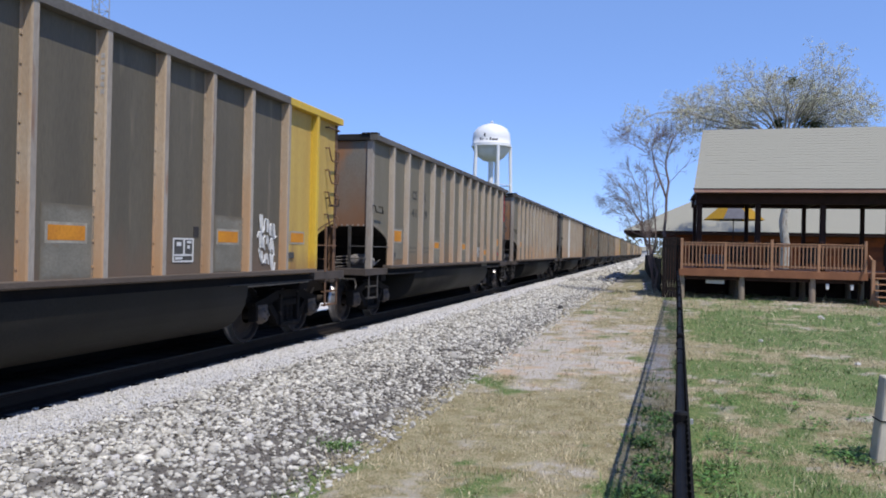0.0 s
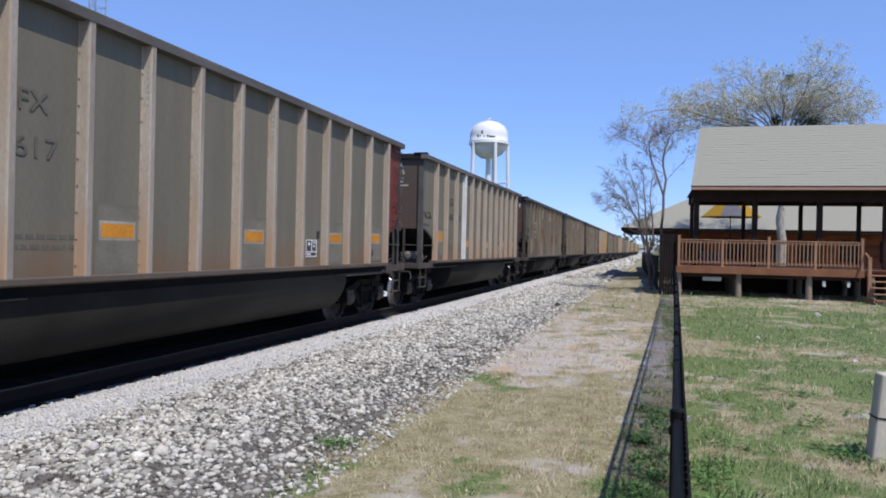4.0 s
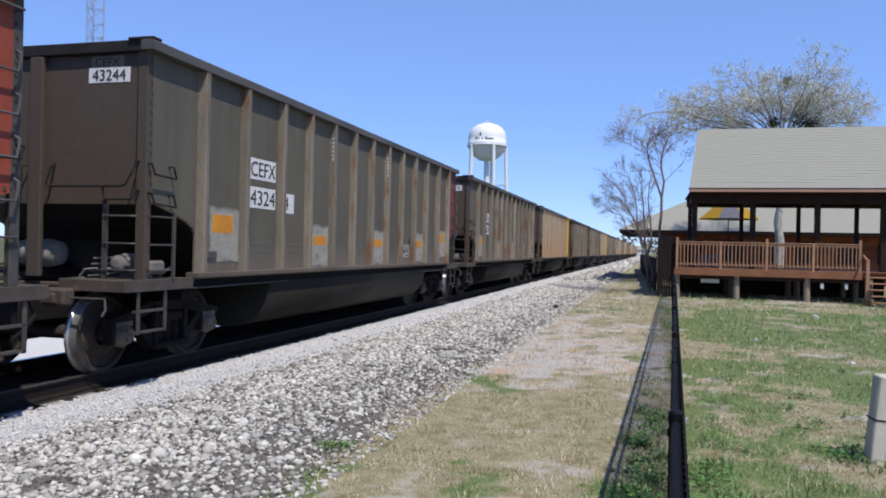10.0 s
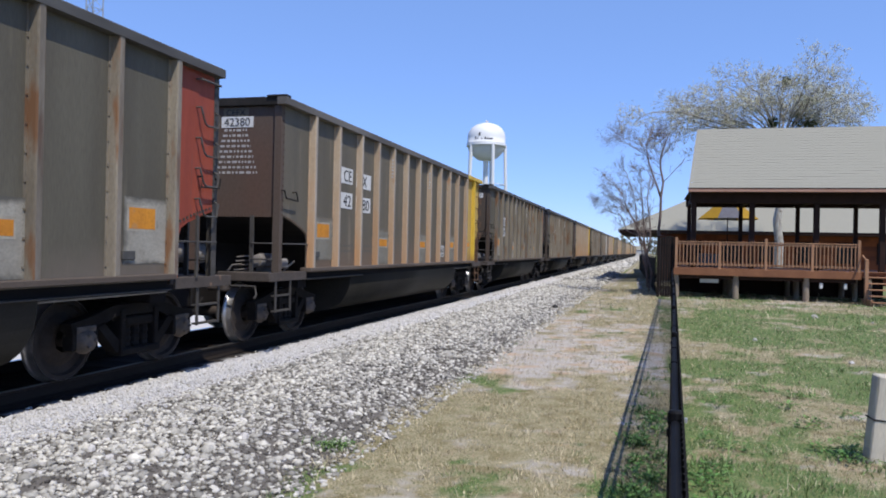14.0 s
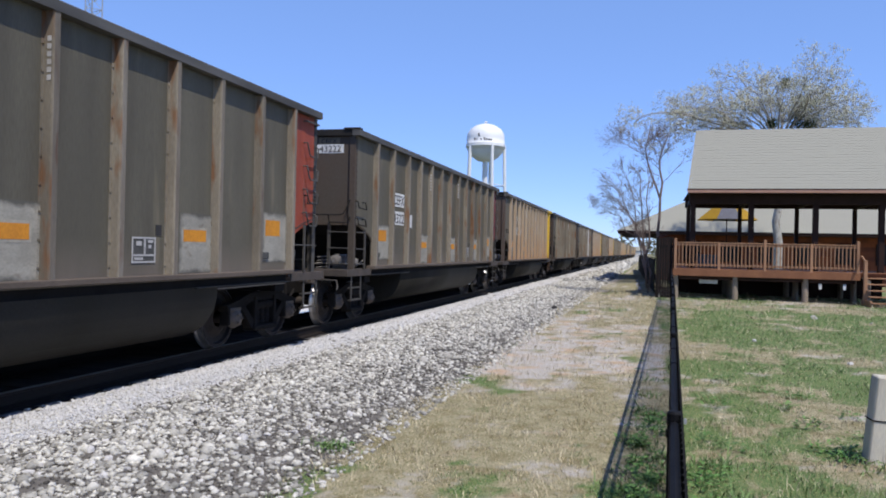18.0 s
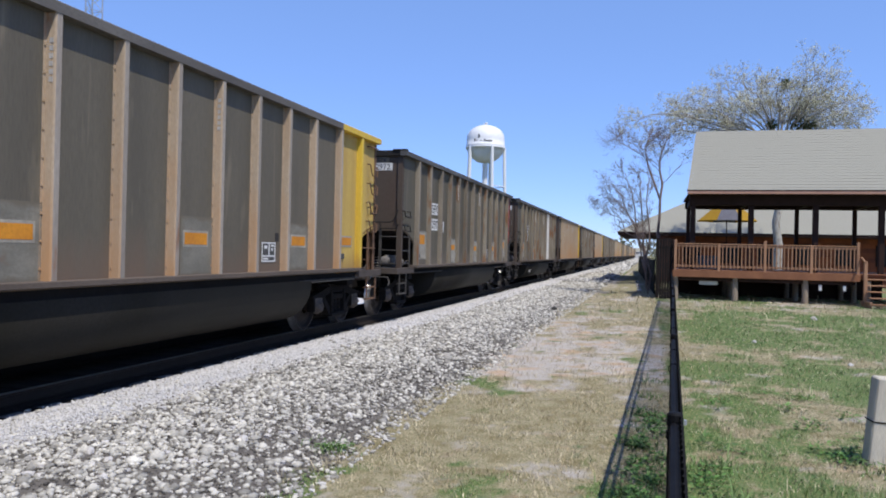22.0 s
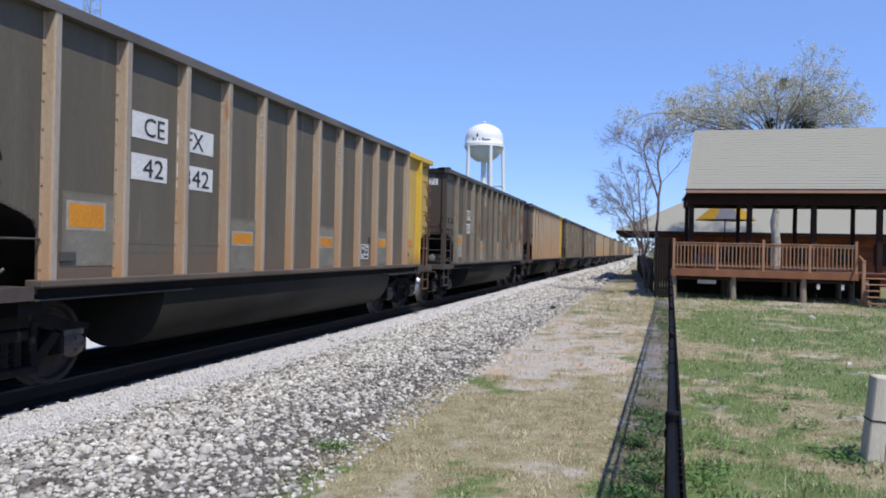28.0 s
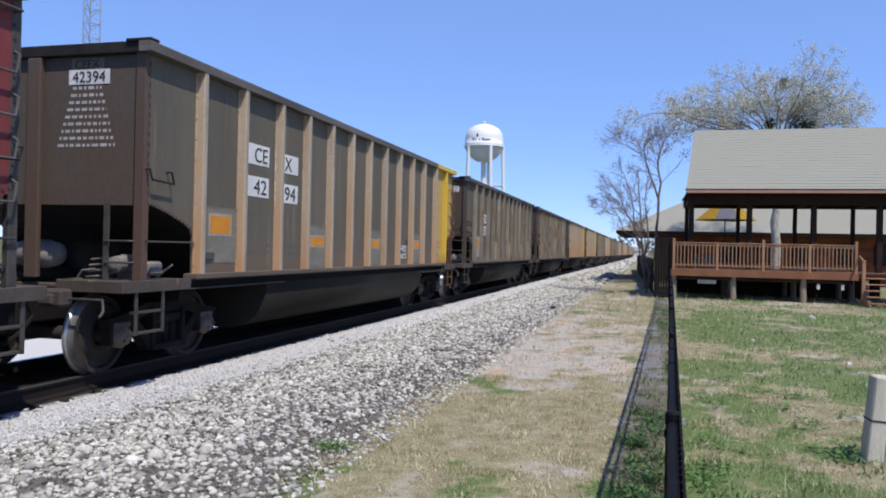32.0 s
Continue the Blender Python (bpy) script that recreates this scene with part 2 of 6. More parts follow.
class Shape:
    """Collects simple solids into one mesh."""

    def __init__(self):
        self.v, self.f = [], []

    def add(self, verts, faces):
        k = len(self.v)
        self.v += [tuple(p) for p in verts]
        self.f += [tuple(i + k for i in f) for f in faces]
        return self

    def box(self, x0, x1, y0, y1, z0, z1, c=0.0):
        """A box; c: chamfer of its long vertical or horizontal edges."""
        if c <= 0:
            v = [(x, y, z) for x in (x0, x1) for y in (y0, y1) for z in (z0, z1)]
            return self.add(v, [(0, 1, 3, 2), (4, 6, 7, 5), (0, 4, 5, 1), (2, 3, 7, 6), (0, 2, 6, 4), (1, 5, 7, 3)])
        bm = bmesh.new()
        bmesh.ops.create_cube(bm, size=1)
        for v in bm.verts:
            v.co = (x0 + (v.co.x + 0.5) * (x1 - x0), y0 + (v.co.y + 0.5) * (y1 - y0), z0 + (v.co.z + 0.5) * (z1 - z0))
        bmesh.ops.bevel(bm, geom=bm.edges[:], offset=c, segments=1, affect="EDGES")
        bm.verts.index_update()
        self.add([v.co[:] for v in bm.verts], [[v.index for v in f.verts] for f in bm.faces])
        bm.free()
        return self

    def prism(self, pts, axis, a, b):
        """A polygon of two coordinates swept along an axis from a to b."""
        def at(p, t):
            return (t, p[0], p[1]) if axis == "x" else (p[0], t, p[1]) if axis == "y" else (p[0], p[1], t)
        n = len(pts)
        v = [at(p, a) for p in pts] + [at(p, b) for p in pts]
        f = [tuple(range(n)), tuple(range(2 * n - 1, n - 1, -1))] + [(i, (i + 1) % n, (i + 1) % n + n, i + n) for i in range(n)]
        area = sum(pts[i][0] * pts[(i + 1) % n][1] - pts[(i + 1) % n][0] * pts[i][1] for i in range(n))
        flip = (area > 0) == ((b > a) == (axis != "y"))
        return self.add(v, [tuple(reversed(q)) for q in f] if flip else f)

    def tube(self, path, r, sides=6, r2=None):
        """A round rod along a path, tapering to r2."""
        path = [Vector(p) for p in path]
        n = len(path)
        v, f = [], []
        for i, p in enumerate(path):
            d = (path[min(i + 1, n - 1)] - path[max(i - 1, 0)]).normalized()
            u = d.cross(Vector((0, 0, 1)) if abs(d.z) < 0.9 else Vector((1, 0, 0))).normalized()
            w = d.cross(u)
            rr = r + ((r2 if r2 is not None else r) - r) * i / max(n - 1, 1)
            v += [p + (u * math.cos(6.28319 * k / sides) + w * math.sin(6.28319 * k / sides)) * rr for k in range(sides)]
        for i in range(n - 1):
            for k in range(sides):
                q = (k + 1) % sides
                f.append((i * sides + k, i * sides + q, (i + 1) * sides + q, (i + 1) * sides + k))
        f += [tuple(reversed(range(sides))), tuple(range((n - 1) * sides, n * sides))]
        return self.add(v, f)

    def lathe(self, prof, centre, axis="z", sides=24, caps=True):
        """A profile of (radius, height) turned round an axis through centre."""
        v, f = [], []
        for r, h in prof:
            for k in range(sides):
                c, s = math.cos(6.28319 * k / sides) * r, math.sin(6.28319 * k / sides) * r
                p = (c, s, h) if axis == "z" else (h, c, s) if axis == "x" else (s, h, c)
                v.append(tuple(a + b for a, b in zip(p, centre)))
        for i in range(len(prof) - 1):
            for k in range(sides):
                q = (k + 1) % sides
                f.append((i * sides + k, i * sides + q, (i + 1) * sides + q, (i + 1) * sides + k))
        if caps:
            f += [tuple(reversed(range(sides))), tuple(range((len(prof) - 1) * sides, len(prof) * sides))]
        return self.add(v, f)

    def mesh(self, name, material, smooth=False):
        return mesh_of(name, self.v, self.f, material, smooth)


def part(name, shape, material, parent, label="", smooth=False, at=None, kind=""):
    """Links a shape (or a mesh) as one object under its thing."""
    me = shape if isinstance(shape, bpy.types.Mesh) else shape.mesh(name, material, smooth)
    ob = new(name, me)
    ob.parent = parent
    if at is not None:
        ob.matrix_basis = at if isinstance(at, Matrix) else Matrix.Translation(at)
    return tagged(ob, label, kind=kind)


def thing(name, at, label, category, group="", kind=""):
    ob = new(name)
    ob.empty_display_size = 0.2
    ob.matrix_basis = at if isinstance(at, Matrix) else Matrix.Translation(at)
    return tagged(ob, label, category, group, kind)


def single(name, shape, material, label, category="", group="", kind="", smooth=False, at=None):
    me = shape if isinstance(shape, bpy.types.Mesh) else shape.mesh(name, material, smooth)
    ob = new(name, me)
    if at is not None:
        ob.matrix_basis = at if isinstance(at, Matrix) else Matrix.Translation(at)
    return tagged(ob, label, category, group, kind)


WORDS = {}


def lettering(text, height, material, width=0.0):
    """A mesh of the text lying in the plane x = 0, reading along +y, its foot at z = 0."""
    key = (text, height, material.name, width)
    if key not in WORDS:
        cu = bpy.data.curves.new("lettering", "FONT")
        cu.body, cu.size, cu.extrude, cu.resolution_u, cu.align_x = text, height / 0.7, 0.002, 3, "CENTER"
        ob = bpy.data.objects.new("lettering", cu)
        scene.collection.objects.link(ob)
        bpy.context.view_layer.update()
        me = bpy.data.meshes.new_from_object(ob.evaluated_get(bpy.context.evaluated_depsgraph_get()))
        bpy.data.objects.remove(ob)
        w = max(v.co.x for v in me.vertices) - min(v.co.x for v in me.vertices)
        k = width / w if width else 1.0
        me.transform(Matrix(((0, 0, 1, 0), (k, 0, 0, 0), (0, 1, 0, 0), (0, 0, 0, 1))))
        me.materials.clear()
        me.materials.append(material)
        WORDS[key] = me
    return WORDS[key]


# --- coal cars: y runs from the leading top corner, z from the rail head ---
PITCH, LONG = 16.18, 14.40
RIB = [1.16, 2.21] + [3.33 + 0.988 * k for k in range(9)] + [12.35, 13.40]
TRACK_X, RAIL_Z = -7.1, 0.27
# the end sheet stands back under the end chord; the side sheet's edge over the truck
END = 0.10
CUT = [(0.30, 1.99), (0.57, 1.92), (0.87, 1.82), (1.01, 1.75), (1.06, 1.64)]
SHARE = {}


def shared(key, build):
    if key not in SHARE:
        SHARE[key] = build()
    return SHARE[key]


def rib_mesh(key, material, side):
    def build():
        # hat-shaped stake, its head widening into a gusset under the chord
        s = Shape()
        hat = [(1.455, -0.056), (1.55, -0.048), (1.565, -0.042), (1.57, -0.034), (1.57, 0.034), (1.565, 0.042), (1.55, 0.048), (1.455, 0.056)]
        s.prism(hat, "z", 1.165, 3.77)
        s.box(1.448, 1.464, -0.085, 0.085, 1.165, 3.77)
        for k in range(9):
            z = 1.3 + 0.27 * k
            for y in (-0.073, 0.073):
                s.box(1.462, 1.474, y - 0.012, y + 0.012, z - 0.012, z + 0.012)
        if side < 0:
            s.v = [(-x, -y, z) for x, y, z in s.v]
        me = s.mesh("rib", material)
        worn = {M_RIBD: M_RIBEDGE, M_TAN: M_TANEDGE, M_PALERIB: M_TANEDGE}.get(material)
        if worn:
            me.materials.append(worn)
            for q in me.polygons:
                if abs(q.normal.x) > 0.9 and abs(q.center.x) > 1.5:
                    q.material_index = 1
        return me
    return shared(("rib", material.name, side), build)


def side_sheet(y0, y1, side, first=False, last=False):
    """Sheet of one side from y0 to y1, cut away over the trucks at the car's ends."""
    lo = [(y0, 1.1), (y1, 1.1)]
    if first:
        lo = [(END, 2.03)] + CUT + [(1.06, 1.1), (y1, 1.1)]
    if last:
        lo = [(y0, 1.1), (LONG - 0.81, 1.1)] + [(LONG + 0.25 - y, z) for y, z in CUT[::-1]] + [(y1, 1.99)]
    pts = lo + [(y1, 3.775), (END if first else y0, 3.775)]
    x = sorted((side * 1.44, side * 1.46))
    return Shape().prism(pts, "x", *x)


def rod(s, pts, r=0.011):
    return s.tube(pts, r, 6)


def bogie(car, y):
    tr = part("truck", shared("truck_mid", lambda: Shape().box(-0.96, 0.96, -0.2, 0.2, 0.44, 0.70, 0.03).box(-0.35, 0.35, -0.4, 0.4, 0.68, 0.86, 0.02).mesh("truck", M_TRUCK)), None, car, at=(0, y, 0))

    def frame_mesh():
        # cast side frame: arched top member, jaws over the axles, diagonals down to the spring seat
        s = Shape()
        x0, x1 = 0.97, 1.12
        s.prism([(-1.13, 0.66), (-1.10, 0.56), (-0.72, 0.58), (-0.40, 0.69), (0.40, 0.69), (0.72, 0.58), (1.10, 0.56), (1.13, 0.66), (0.80, 0.72), (0.44, 0.82), (-0.44, 0.82), (-0.80, 0.72)], "x", x0, x1)
        for d in (-1, 1):
            q = [(d * 0.72, 0.60), (d * 0.62, 0.64), (d * 0.30, 0.36), (d * 0.30, 0.25), (d * 0.40, 0.27)]
            s.prism(q if d > 0 else q[::-1], "x", x0, x1)
            s.box(x0, x1, *sorted((d * 0.70, d * 0.76)), 0.36, 0.60, 0.01).box(x0, x1, *sorted((d * 1.03, d * 1.09)), 0.36, 0.60, 0.01)
            s.box(x0 - 0.02, x1 + 0.03, *sorted((d * 0.27, d * 0.35)), 0.28, 0.76, 0.01)
        s.box(x0 - 0.03, x1 + 0.05, -0.36, 0.36, 0.22, 0.30, 0.015)
        for k in (-0.16, 0, 0.16):
            s.lathe([(0.06, 0.30), (0.068, 0.33), (0.055, 0.36), (0.068, 0.40), (0.055, 0.44), (0.068, 0.48), (0.055, 0.52), (0.068, 0.57)], (1.05, k, 0), "z", 8)
        s.box(x0 - 0.02, x1 + 0.02, -0.26, 0.26, 0.56, 0.67, 0.02)
        return s.mesh("side_frame", M_TRUCK)

    def mirrored():
        me = shared("frame_r", frame_mesh).copy()
        me.transform(Matrix.Rotation(math.pi, 4, "Z"))
        return me
    part("side_frame", shared("frame_r", frame_mesh), None, tr)
    part("side_frame", shared("frame_l", mirrored), None, tr)

    def cap():
        s = Shape().lathe([(0.145, 0.0), (0.15, 0.05), (0.12, 0.08), (0.11, 0.12), (0.05, 0.13)], (1.05, 0, 0), "x", 14)
        for k in range(3):
            s.lathe([(0.022, 0.12), (0.022, 0.15)], (1.05, 0.07 * math.cos(2.09 * k), 0.07 * math.sin(2.09 * k)), "x", 6)
        s.box(1.0, 1.13, -0.16, 0.16, 0.09, 0.17, 0.02)
        return s.mesh("bearing_cap", M_CAP, True)

    def wheels():
        s = Shape()
        for d in (-1, 1):
            s.lathe([(0.16, d * 0.66), (0.37, d * 0.70), (0.40, d * 0.685)] if d > 0 else [(0.40, -0.685), (0.37, -0.70), (0.16, -0.66)], (0, 0, 0), "x", 24, False)
            prof = [(0.10, 0.64), (0.14, 0.83), (0.20, 0.84), (0.30, 0.77), (0.385, 0.775), (0.40, 0.83), (0.452, 0.828)]
            s.lathe([(r, d * h) for r, h in (prof if d > 0 else prof[::-1])], (0, 0, 0), "x", 24, False)
        s.lathe([(0.085, -1.08), (0.085, 1.08)], (0, 0, 0), "x", 14)
        return s.mesh("wheelset", M_WHEEL)

    def treads(side):
        s = Shape()
        for d in (side,):
            prof = [(0.40, 0.682), (0.484, 0.69), (0.488, 0.71), (0.468, 0.726), (0.458, 0.74), (0.454, 0.829)]
            s.lathe([(r, d * h) for r, h in (prof if d > 0 else prof[::-1])], (0, 0, 0), "x", 30, False)
        return s.mesh("wheel_tread", M_TREAD, True)
    sets = []
    for k in (-0.89, 0.89):
        # axle, wheels and treads turn together
        w = part("wheelset", shared("wheels", wheels), None, car, "rust-brown steel wheelset with bright treads", at=(0, y + k, 0.457))
        for d in (-1, 1):
            part("wheel_tread", shared(("treads", d), lambda: treads(d)), None, w, "polished steel tread")
        part("bearing_cap", shared("cap", cap), None, tr, at=(0, k, 0.457 + 0.0))
        part("bearing_cap", shared("cap", cap), None, tr, at=pose(0, k, 0.457, 0, 0, 180))
        sets.append(w)
    return sets


def car_end(car, end, style, rods, sheet_mat, post_mat):
    """What sits at one end: end sheet, slope sheet, posts, platform, ladders, step, coupler. end: 0 leading, 1 trailing."""
    def turned(s):
        if end:
            s.v = [(-x, LONG + 0.08 - y, z) for x, y, z in s.v]
        return s

    def add(name, build, material, label="", smooth=False, kind=""):
        return part(name, shared((name, end, style, material.name, sheet_mat.name), lambda: turned(build()).mesh(name, material, smooth)), None, car, label, kind=kind)
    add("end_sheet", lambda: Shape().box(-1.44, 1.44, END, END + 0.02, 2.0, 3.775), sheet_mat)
    slope = [(END + 0.02, 2.06)] + [(y, z + 0.03) for y, z in CUT[:4]] + [(1.2, 1.62), (2.6, 1.0)]
    add("slope_sheet", lambda: Shape().prism(slope + [(y, z - 0.05) for y, z in slope[::-1]], "x", -1.438, 1.438), M_BLACK)
    # angle posts at the corners, a broad post up the middle
    for x in (-1, 1):
        add("corner_post" if x > 0 else "end_post", lambda: Shape().box(*sorted((x * 1.34, x * 1.458)), END - 0.05, END - 0.002, 1.12, 3.775, 0.006).box(*sorted((x * 1.447, x * 1.467)), END - 0.05, END + 0.06, 1.12, 3.775, 0.004), post_mat)
    add("centre_post", lambda: Shape().box(-0.17, 0.02, END - 0.07, END - 0.002, 1.12, 3.76, 0.01), post_mat)

    def rivets():
        s = Shape()
        for k in range(14):
            z = 2.15 + 0.115 * k
            for x in (-1.468, 1.468):
                s.box(min(x, x * 1.008), max(x, x * 1.008), END + 0.02, END + 0.045, z - 0.014, z + 0.014)
        for k in range(22):
            s.box(-1.28 + 0.122 * k - 0.016, -1.28 + 0.122 * k + 0.016, END - 0.012, END, 2.0, 2.035)
        # bolt heads round the edge over the truck
        for (y0, z0), (y1, z1) in zip([(END + 0.05, 2.03)] + CUT, CUT):
            n = max(1, round(math.hypot(y1 - y0, z1 - z0) / 0.075))
            for k in range(n):
                y, z = y0 + (y1 - y0) * k / n, z0 + (z1 - z0) * k / n + 0.012
                s.box(1.459, 1.472, y - 0.016, y + 0.016, z - 0.016, z + 0.016).box(-1.472, -1.459, y - 0.016, y + 0.016, z - 0.016, z + 0.016)
        return s
    add("rivet_line", rivets, post_mat, kind="stuff")
    # end platforms at both corners, a crossover step between them
    for d in (1, -1):
        add("platform" if d > 0 else "platform_far", lambda: Shape().box(*sorted((d * 0.62, d * 1.48)), -0.26, 1.06, 1.05, 1.12, 0.01).box(*sorted((d * 0.60, d * 1.5)), -0.30, -0.255, 0.99, 1.13, 0.01).box(*sorted((d * 1.475, d * 1.50)), -0.25, 1.0, 0.99, 1.13, 0.006), M_DECKST)
    add("crossover_step", lambda: Shape().box(-0.6, 0.6, 0.2, 0.5, 1.0, 1.04, 0.006), M_DECKST)
    add("uncoupling_lever", lambda: rod(Shape(), [(0.12, -0.5, 0.92), (0.3, -0.42, 0.95), (0.9, -0.38, 0.92), (1.3, -0.38, 0.92), (1.36, -0.44, 0.80), (1.36, -0.50, 0.74)], 0.015), M_RODS)
    add("striker_bracket", lambda: Shape().box(0.52, 0.86, -0.50, -0.31, 0.83, 1.03, 0.03).box(0.60, 0.78, -0.56, -0.50, 0.86, 0.98, 0.02), M_DECKST)
    add("centre_sill", lambda: Shape().box(-0.28, 0.28, -0.55, 1.9, 0.62, 0.94, 0.015).box(-0.34, 0.34, -0.58, -0.48, 0.58, 0.98, 0.02), M_BLACK)

    def coupler():
        s = Shape().box(-0.09, 0.09, -0.62, -0.3, 0.70, 0.86, 0.02).box(-0.16, 0.18, -0.80, -0.60, 0.64, 0.92, 0.05)
        s.box(0.10, 0.20, -0.88, -0.70, 0.64, 0.92, 0.04)
        return s
    add("coupler", coupler, M_TRUCK)
    add("air_hose", lambda: Shape().tube([(0.45, -0.45, 0.72), (0.42, -0.6, 0.55), (0.34, -0.72, 0.42), (0.22, -0.80, 0.42), (0.1, -0.84, 0.5)], 0.025, 7), M_BLACK)

    def gear():
        s = Shape().lathe([(0.02, -0.28), (0.14, -0.25), (0.18, -0.1), (0.18, 0.2), (0.14, 0.36), (0.02, 0.4)], (-0.42, 0.48, 1.40), "x", 18)
        return s
    add("air_tank", gear, M_TANK, "pale grey dusty air tank", True)

    def valve():
        s = Shape().box(0.95, 1.22, 0.30, 0.52, 1.20, 1.42, 0.03).box(1.22, 1.36, 0.34, 0.62, 1.17, 1.34, 0.03)
        s.lathe([(0.05, 0), (0.10, 0.02), (0.11, 0.14), (0.05, 0.18)], (1.02, 0.14, 1.30), "y", 14).box(0.9, 1.3, 0.36, 0.44, 1.12, 1.21)
        for k in range(4):
            s.tube([(0.62, 0.16 + 0.03 * k, 1.14 + 0.07 * k), (0.82, 0.2, 1.16 + 0.07 * k), (1.0, 0.3 + 0.05 * k, 1.22 + 0.04 * k)], 0.014, 5)
        s.tube([(1.28, 0.6, 1.15), (1.40, 0.74, 1.30)], 0.016, 5).tube([(0.55, 0.1, 1.13), (0.62, 0.1, 1.22), (0.78, 0.12, 1.24)], 0.016, 5)
        return s
    add("brake_valve", valve, M_VALVE)
    # ladders on the end and on the side, at both corners
    for d in (1, -1):
        def ladder():
            s = Shape()
            xr = 0.95 if style == "B" else 1.0
            s.box(d * xr - 0.028, d * xr + 0.028, 0.01, 0.05, 1.12, 2.06 if style == "B" else 2.02)
            for z in ((1.86, 1.54, 1.23) if style == "B" else (1.58, 1.33)):
                rod(s, [(d * xr, 0.0, z), (d * 1.32, 0.0, z), (d * 1.36, 0.05, z)], 0.013)
            return s
        add("end_ladder" if d > 0 else "end_ladder_far", ladder, rods)
        if style == "B":
            # drop-shaped hand rails in front of the end sheet
            add("end_handrail" if d > 0 else "end_handrail_far", lambda: rod(Shape(), [(d * 1.36, END, 2.50), (d * 1.39, -0.02, 2.49), (d * 1.36, -0.05, 2.36), (d * 1.28, -0.06, 2.22), (d * 1.22, -0.06, 2.20), (d * 0.24, -0.06, 2.20), (d * 0.17, -0.05, 2.22), (d * 0.22, -0.02, 2.44), (d * 0.16, END, 2.48)], 0.016), M_GRAB)
            add("end_grab" if d > 0 else "end_grab_far", lambda: rod(Shape(), [(d * 1.37, END, 2.17), (d * 1.40, -0.02, 2.15), (d * 1.36, -0.04, 2.05), (d * 0.98, -0.04, 2.05), (d * 0.95, -0.03, 2.20)], 0.015), M_GRAB)

        def side_ladder():
            s = Shape()
            yr = 0.56
            if end or style == "B":
                s.box(*sorted((d * 1.49, d * 1.52)), yr - 0.022, yr + 0.022, 1.12, 1.92)
            for z in ((1.86, 1.53, 1.23) if style == "B" else (1.58,)):
                rod(s, [(d * 1.465, 0.12, z), (d * 1.50, 0.10, z), (d * 1.50, yr if style == "B" else 1.02, z), (d * 1.465, yr + 0.02 if style == "B" else 1.08, z)], 0.013)
            return s
        add("side_ladder" if d > 0 else "side_ladder_far", side_ladder, rods)
        for z in ((2.47, 2.13) if style == "B" else (2.42,)):
            def side_grab():
                return rod(Shape(), [(d * 1.46, 0.10, z), (d * 1.53, 0.08, z), (d * 1.54, 0.12, z - 0.12), (d * 1.54, 0.54, z - 0.14), (d * 1.53, 0.50, z), (d * 1.46, 0.50, z)], 0.014)
            add(("side_grab" if d > 0 else "side_grab_far") + ("_low" if z < 2.3 else ""), side_grab, M_GRAB)

        def step():
            s = Shape()
            for y in (-0.03, 0.47):
                s.box(*sorted((d * 1.46, d * 1.475)), y - 0.025, y + 0.025, 0.50, 1.06)
            for z in (0.52, 0.76):
                s.box(*sorted((d * 1.40, d * 1.475)), -0.05, 0.49, z - 0.012, z + 0.012)
            return s
        add("sill_step" if d > 0 else "sill_step_far", step, rods)


def grab_irons(car, material):
    """Bent rungs up the trailing corner's panel, a straight grab under the chord."""
    part("corner_grab", shared(("top_grab", material.name), lambda: rod(Shape(), [(1.45, LONG - 0.50, 3.66), (1.53, LONG - 0.50, 3.66), (1.53, LONG - 0.03, 3.66), (1.45, LONG - 0.03, 3.66)], 0.014).mesh("corner_grab", material)), None, car)
    for k in range(4):
        z = 3.28 - 0.39 * k
        y0 = LONG - 0.48
        def build():
            s = Shape()
            rod(s, [(1.45, 0, 0.02), (1.53, 0.0, 0.02), (1.54, 0.02, -0.06), (1.54, 0.08, -0.17), (1.54, 0.13, -0.20), (1.54, 0.38, -0.20), (1.54, 0.42, -0.03), (1.45, 0.43, 0.02)], 0.014)
            return s.mesh("grab_iron", material)
        part("grab_iron", shared(("grab", material.name), build), None, car, at=(0, y0, z))


